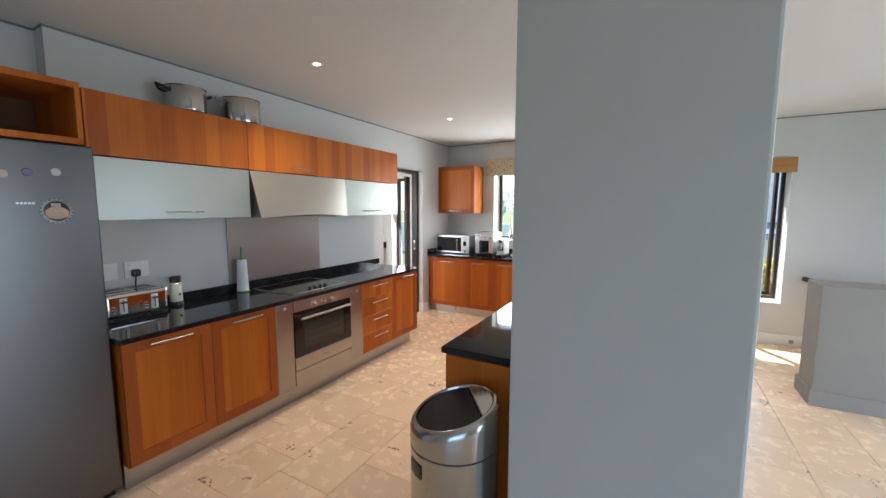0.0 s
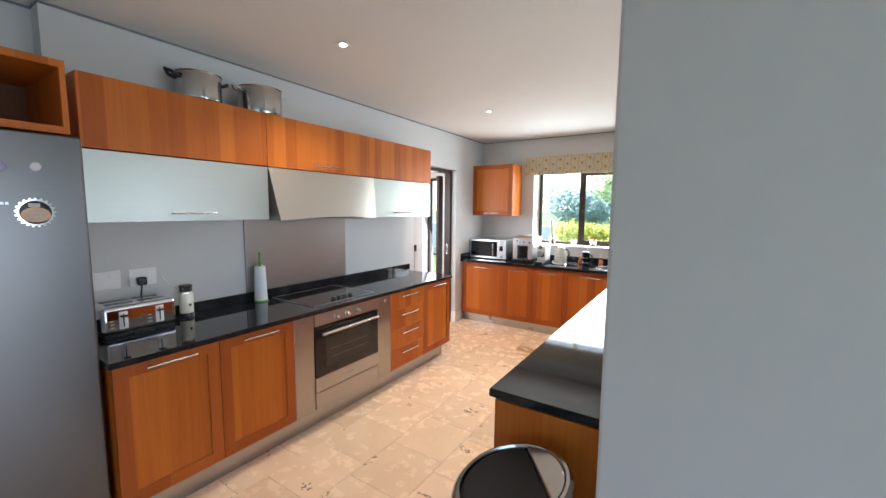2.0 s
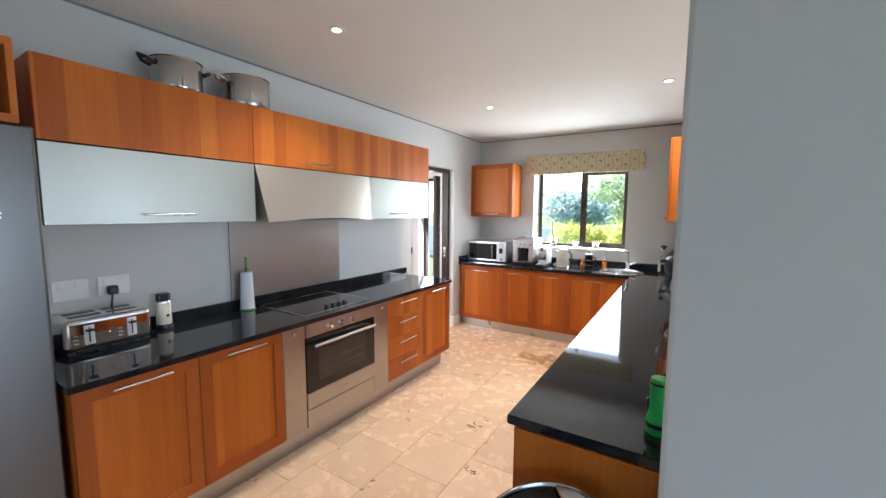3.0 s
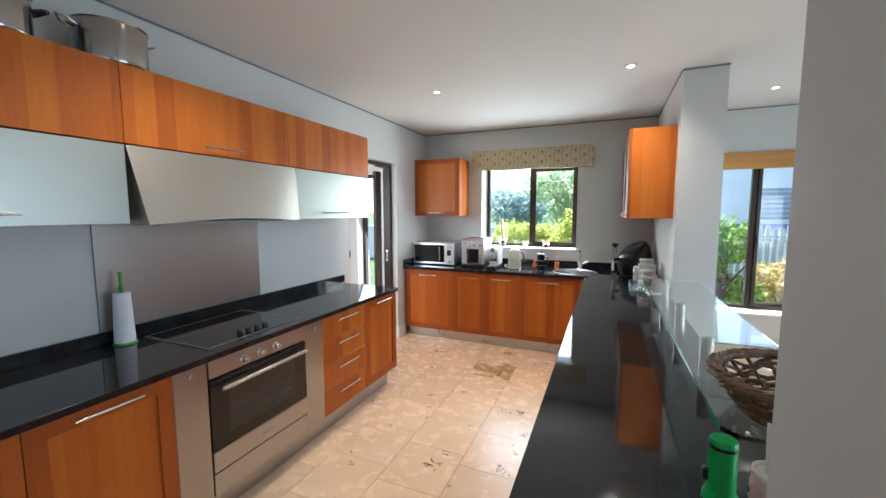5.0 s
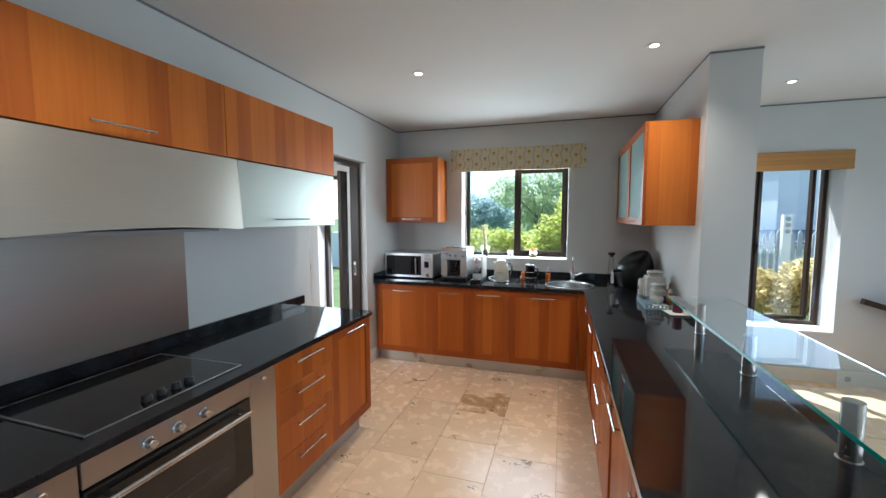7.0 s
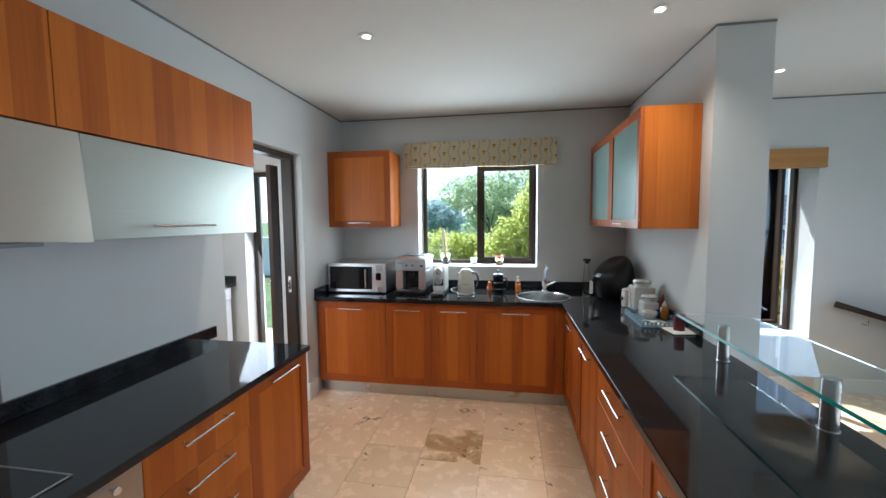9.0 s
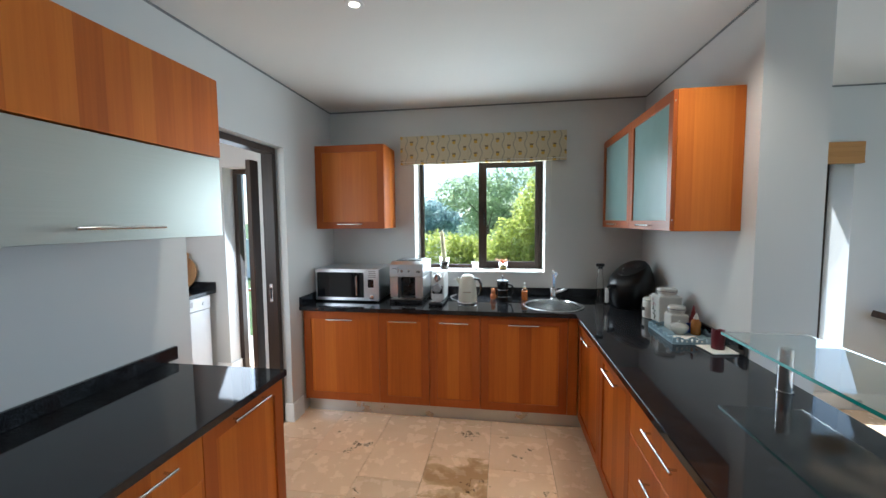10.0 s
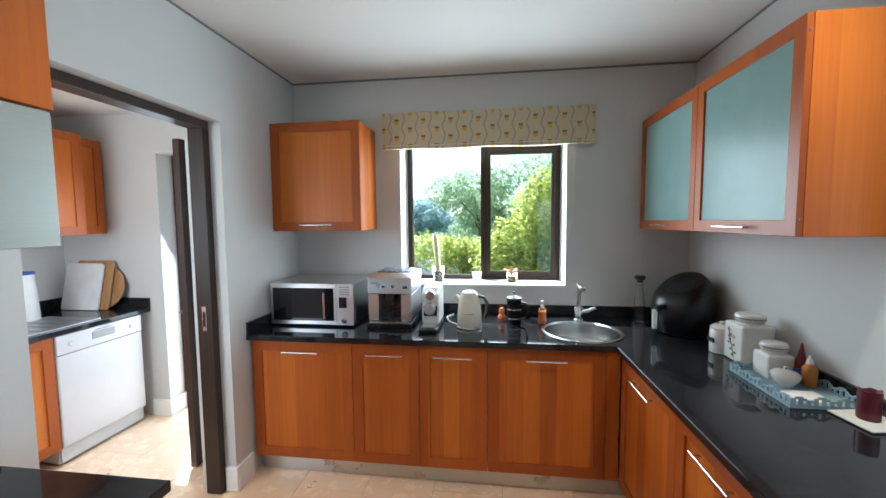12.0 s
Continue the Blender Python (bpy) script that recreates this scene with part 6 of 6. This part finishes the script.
part("label", box(-4.231, -4.2285, 5.30, 5.42, 0.842, 0.852), GREY, cpn)
for yy in (5.14, 5.57):
    part("knob", disc_x(-4.231, yy, 0.80, 0.016, 0.010), APPL, cpn)
for y0, y1 in ((4.47, 5.05), (3.9, 4.47), (3.3, 3.9)):
    c = thing("base_cabinet", (-4.6, (y0 + y1) / 2, 0.1), "cherry-veneered scullery base cabinet", "cabinet", "scullery cabinets")
    part("body", box(-4.99, -4.262, y0 + 0.001, y1 - 0.001, 0.12, 0.868), CHERRY, c)
    d = framed_door("x", -4.24, -4.261, y0, y1, 0.122, 0.868, c)
    bar_handle((-4.24, (y0 + y1) / 2 - 0.1, 0.81), (-4.24, (y0 + y1) / 2 + 0.1, 0.81), (1, 0, 0), d)
for y0, y1, xf in ((4.3, 4.88, -4.42), (4.88, 5.46, -4.42), (5.46, 5.72, -4.55)):
    c = thing("wall_cabinet", (-4.7, (y0 + y1) / 2, 1.5), "cherry-veneered scullery wall cabinet", "wall cabinet", "scullery cabinets")
    part("body", box(-4.998, xf - 0.02, y0 + 0.001, y1 - 0.001, 1.51, 2.23), CHERRY, c)
    framed_door("x", xf, xf - 0.021, y0, y1, 1.505, 2.235, c)


def leaning_board(name, outline, tilt, at, material, label, th=0.018):
    """A flat board standing on the worktop and leaning back against the end wall."""
    bm = prism(outline, "y", -th / 2, th / 2, 0.003)
    bmesh.ops.rotate(bm, verts=bm.verts[:], matrix=Matrix.Rotation(radians(-tilt), 3, 'X'))
    lo = min(v_.co.z for v_ in bm.verts)
    bmesh.ops.translate(bm, verts=bm.verts[:], vec=(at[0], at[1], at[2] - lo))
    return solid(name, bm, material, label, "chopping board", group="chopping boards")


rr_ = [(-0.16, 0), (0.16, 0), (0.165, 0.02), (0.165, 0.35), (0.15, 0.37), (-0.15, 0.37), (-0.165, 0.35), (-0.165, 0.02)]
leaning_board("chopping_board", rr_, 12, (-4.71, 5.60, 0.906), STONEB, "white plastic chopping board leaning in the corner")
leaning_board("chopping_board", [(a + 0.03, b_ + (0.02 if b_ > 0.2 else 0)) for a, b_ in rr_], 12, (-4.68, 5.628, 0.906), BOARD, "plain wooden chopping board behind the white one")
leaning_board("chopping_board", [(0.17 * math.cos(k * 0.2244), 0.17 + 0.17 * math.sin(k * 0.2244)) for k in range(28)], 12, (-4.57, 5.66, 0.906), BOARD, "round wooden chopping board in the corner")
bw = thing("blue_rimmed_jug", (-4.72, 5.25, 0.906), "tall white jug with a blue rim in the scullery", "jug")
part("body", lathe([(0.075, 0), (0.08, 0.01), (0.07, 0.2), (0.062, 0.30), (0.065, 0.33)], (-4.72, 5.25, 0.906), 32), CERAMIC, bw)
part("rim", lathe([(0.066, 0.33), (0.068, 0.345), (0.060, 0.35)], (-4.72, 5.25, 0.906), 32), BLUEP, bw)
dt = thing("draining_tray", (-4.45, 4.95, 0.906), "flat stainless draining tray on the scullery worktop", "tray")
part("plate", box(-4.70, -4.26, 4.62, 5.38, 0.906, 0.913, 0.003), STEEL_Y, dt)
for k in range(8):
    part("ridge", box(-4.66, -4.30, 4.68 + 0.085 * k, 4.692 + 0.085 * k, 0.913, 0.917, 0.001, 1), STEEL_Y, dt)

# ---- outdoors ----
structure("ground", box(-400, 400, -400, 400, -0.32, -0.21), GRASS, "lawn and garden ground around the house", "ground")
structure("pavement", box(-7.5, 6.5, 6.2, 7.6, -0.209, -0.16, 0.01), PAVE, "pale paved strip along the house wall", "pavement")


def leaf_crown(name, blobs, n_leaf, size, material, parent, seed):
    """Many small two-sided leaves scattered through lumpy clumps, with gaps between the clumps."""
    rnd_ = random.Random(seed)
    verts, faces = [], []
    vol = sum(b_[3] * b_[4] * b_[5] for b_ in blobs)
    for (x, y, z, rx, ry, rz) in blobs:
        k = max(20, int(n_leaf * rx * ry * rz / vol))
        for _ in range(k):
            while True:
                p = Vector((rnd_.uniform(-1, 1), rnd_.uniform(-1, 1), rnd_.uniform(-1, 1)))
                if 0.35 < p.length < 1:
                    break
            w = 0.82 + 0.3 * noise.noise(Vector((p.x * 2.1 + seed, p.y * 2.1, p.z * 2.1)))
            c_ = Vector((x + p.x * rx * w, y + p.y * ry * w, z + p.z * rz * w))
            if c_.z < -0.18:
                continue
            d_ = Vector((rnd_.gauss(0, 1), rnd_.gauss(0, 1), rnd_.gauss(0.3, 0.8))).normalized()
            s_ = d_.cross(Vector((rnd_.gauss(0, 1), rnd_.gauss(0, 1), rnd_.gauss(0, 1)))).normalized()
            l_ = size * rnd_.uniform(0.6, 1.3)
            i0 = len(verts)
            verts += [c_ - d_ * l_, c_ + s_ * l_ * 0.42, c_ + d_ * l_, c_ - s_ * l_ * 0.42]
            faces.append((i0, i0 + 1, i0 + 2, i0 + 3))
    o = origin_of(parent)
    me = bpy.data.meshes.new(name)
    me.from_pydata([v_ - o for v_ in verts], [], faces)
    me.materials.append(material)
    ob = new(name, me)
    ob.parent = parent
    ob["kind"] = "stuff"
    return ob


def plant(name, x, y, height, width, depth, n_leaf, size, material, label, seed, trunk=0.0, category="bush"):
    t_ = thing(name, (x, y, -0.21), label, category)
    rnd_ = random.Random(seed)
    base = -0.21 + trunk
    blobs = []
    for i in range(11 if trunk else 10):
        f = rnd_.random()
        rr = (0.28 + 0.2 * rnd_.random())
        blobs.append((x + rnd_.uniform(-0.5, 0.5) * width * 0.62, y + rnd_.uniform(-0.5, 0.5) * depth * 0.62, base + (height - trunk) * (0.2 + 0.62 * f), width * rr * 0.72, depth * rr * 0.8, (height - trunk) * rr * 0.62))
    leaf_crown("crown", blobs, n_leaf, size, material, t_, seed)
    h = height * 0.72
    part("trunk", tube([(x, y, -0.21), (x + 0.04 * width, y, -0.21 + h * 0.45), (x - 0.03 * width, y, -0.21 + h)], [0.05 * height ** 0.5, 0.035 * height ** 0.5, 0.012], 8), BARK, t_)
    for i in range(4):
        a = i * 1.6 + seed
        zb = base + (height - trunk) * 0.1 * i
        part("limb", tube([(x, y, zb), (x + 0.2 * width * math.cos(a), y + 0.2 * depth * math.sin(a), zb + height * 0.18), (x + 0.34 * width * math.cos(a), y + 0.34 * depth * math.sin(a), zb + height * 0.3)], [0.03, 0.02, 0.008], 6), BARK, t_)
    return t_


plant("garden_bush", -0.72, 9.6, 2.9, 2.1, 1.4, 20000, 0.05, LEAF_LIME, "tall sunlit lime-green shrub outside the kitchen window", 1)
plant("garden_bush", -2.1, 10.2, 1.55, 1.9, 1.2, 9000, 0.045, LEAF_LIME, "rounded mid-green shrub in the garden", 2)
plant("garden_bush", -3.3, 9.4, 1.25, 1.5, 1.1, 7000, 0.04, LEAF_RUST, "low rusty-leaved shrub in the garden", 3)
plant("garden_bush", -5.0, 9.0, 2.2, 1.8, 1.2, 3500, 0.06, LEAF_GREEN, "green shrub outside the scullery door", 4)
plant("garden_tree", -2.0, 16.5, 3.7, 3.2, 2.6, 9000, 0.075, LEAF_GREYG, "broad pale-green tree in the garden", 5, 1.0, "tree")
plant("garden_tree", -5.4, 21.0, 3.1, 4.5, 4.0, 5500, 0.12, LEAF_HAZED, "broad tree beyond the garden, leaves paled for haze", 6, 1.0, "tree")
plant("garden_tree", -10.0, 23.0, 3.2, 6.0, 4.0, 5500, 0.12, LEAF_HAZED, "broad tree in the distance, leaves paled for haze", 7, 1.0, "tree")
plant("garden_tree", 0.9, 18.0, 4.4, 3.6, 3.0, 7500, 0.08, LEAF_GREYG, "tall green tree behind the lime shrub", 8, 1.1, "tree")
plant("garden_bush", 1.15, 8.5, 2.0, 1.15, 0.9, 4500, 0.05, LEAF_GREEN, "upright light-green shrub outside the dining window", 9)
plant("garden_bush", 2.45, 8.5, 1.18, 1.9, 1.1, 6500, 0.055, LEAF_YEL, "low yellow-leaved shrub outside the dining window", 10)
plant("garden_bush", 13.0, 1.0, 2.2, 4.0, 2.5, 3500, 0.10, LEAF_GREEN, "green hedge shrub across the lawn", 12)
plant("garden_bush", 13.5, 5.0, 2.6, 4.0, 2.5, 3500, 0.10, LEAF_LIME, "light-green hedge shrub across the lawn", 13)
bwall = solid("garden_wall", box(-16, -1.5, 13.6, 13.8, -0.21, 1.05, 0.01), HOUSEW, "low pale garden wall beyond the shrubs", "garden wall")
# fence
fn = thing("picket_fence", (3.2, 10.6, -0.21), "weathered grey picket fence behind the yellow shrub", "fence")
for i in range(46):
    x = 1.2 + 0.115 * i
    part("slat", prism([(x, -0.21), (x + 0.075, -0.21), (x + 0.075, 1.22 + 0.05 * math.sin(i * 2.1)), (x + 0.0375, 1.29 + 0.05 * math.sin(i * 2.1)), (x, 1.22 + 0.05 * math.sin(i * 2.1))], "y", 10.58, 10.605), FENCE, fn)
for z_ in (0.2, 0.95):
    part("rail", box(1.1, 6.6, 10.61, 10.65, z_, z_ + 0.07), FENCE, fn)
gp = thing("gate_post", (3.15, 10.5, -0.21), "white gate post with three round dark holes", "post")
part("post", box(3.08, 3.22, 10.45, 10.57, -0.21, 1.62, 0.01), HOUSEW, gp)
for z_ in (1.30, 1.42, 1.54):
    bm = lathe([(0.042, 0), (0.044, 0.004), (0, 0.005)], n=20)
    bmesh.ops.rotate(bm, verts=bm.verts[:], matrix=Matrix.Rotation(math.pi / 2, 3, 'X'))
    bmesh.ops.translate(bm, verts=bm.verts[:], vec=(3.15, 10.449, z_))
    part("hole", bm, GREY, gp)
# neighbouring house
hs = thing("neighbour_house", (6.5, 17.0, -0.21), "white rendered neighbouring house with louvred windows", "house")
part("wall", box(1.9, 12.0, 16.0, 20.0, -0.21, 5.2), HOUSEW, hs)
part("roof", prism([(1.4, 5.2), (12.5, 5.2), (9.5, 7.2), (4.0, 7.2)], "y", 15.5, 20.5), ROOFB, hs)
for xw, zw in ((3.75, 1.33), (7.2, 1.33), (3.75, 3.6), (7.2, 3.6)):
    w_ = part("window", box(xw, xw + 1.1, 15.96, 15.999, zw, zw + 0.95, 0.005), plain("louvre_grey", (0.26, 0.28, 0.31), 0.5), hs, "grey louvred window")
    for k in range(6):
        part("louvre", box(xw + 0.05, xw + 1.05, 15.93, 15.958, zw + 0.06 + 0.15 * k, zw + 0.15 + 0.15 * k), plain("louvre_blade", (0.42, 0.44, 0.47), 0.5), w_)
lr = thing("lean_to_roof", (5.0, 13.3, -0.21), "blue-grey sheet lean-to roof beside the house", "shed")
part("wall", box(2.4, 9.0, 12.9, 14.9, -0.21, 0.92), HOUSEW, lr)
part("roof", prism([(12.6, 0.93), (14.9, 1.16), (14.9, 1.21), (12.6, 0.98)], "x", 2.2, 9.2), ROOFB, lr)

# ---- stone floor tiles ----
T = 0.405


def tile_mesh(name, material):
    bm = box(-T / 2 + 0.001, T / 2 - 0.001, -T / 2 + 0.001, T / 2 - 0.001, -0.0075, 0.0, 0.0012, 1)
    me = bpy.data.meshes.new(name)
    bm.to_mesh(me)
    bm.free()
    me.materials.append(material)
    return me


tile_me, tile_brown = tile_mesh("floor_tile", STONE), tile_mesh("floor_tile_brown", STONE_B)
fo = origin_of(FLOOR)
rest = bmesh.new()
rnd = random.Random(21)
SHIFT = (0.0, -0.10, 0.06, -0.06, 0.12)
for i in range(-10, 15):
    for j in range(-18, 5):
        x, y = -1.41 + T * (i + 0.5), 4.31 + T * (j + 0.5) + (SHIFT[(i + 1) % 5] if i != -1 else 0.0)
        if x < -3.2 and y < 2.9 or x > 4.3 or x < -5.0:
            continue
        if -2.7 < x < 2.0 and y > 0.9 or -4.4 < x < -2.7 and y > 4.0:
            brown = (i, j) == (-1, 0)
            ob = new("floor_tile", tile_brown if brown else tile_me)
            ob.parent = FLOOR
            ob.location = Vector((x, y, rnd.uniform(-0.0004, 0.0))) - fo
            ob.rotation_euler = (0, 0, rnd.choice((0, 1, 2, 3)) * math.pi / 2)
            if brown:
                ob["label"] = "brown-stained stone tile"
        else:
            rest.from_mesh(tile_me)
            bmesh.ops.translate(rest, verts=rest.verts[-len(tile_me.vertices):], vec=Vector((x, y, 0)) - fo)
me = bpy.data.meshes.new("floor_tiles_far")
rest.to_mesh(me)
rest.free()
me.materials.append(STONE)
ob = new("floor_tiles_far", me)
ob.parent = FLOOR
ob["kind"] = "stuff"
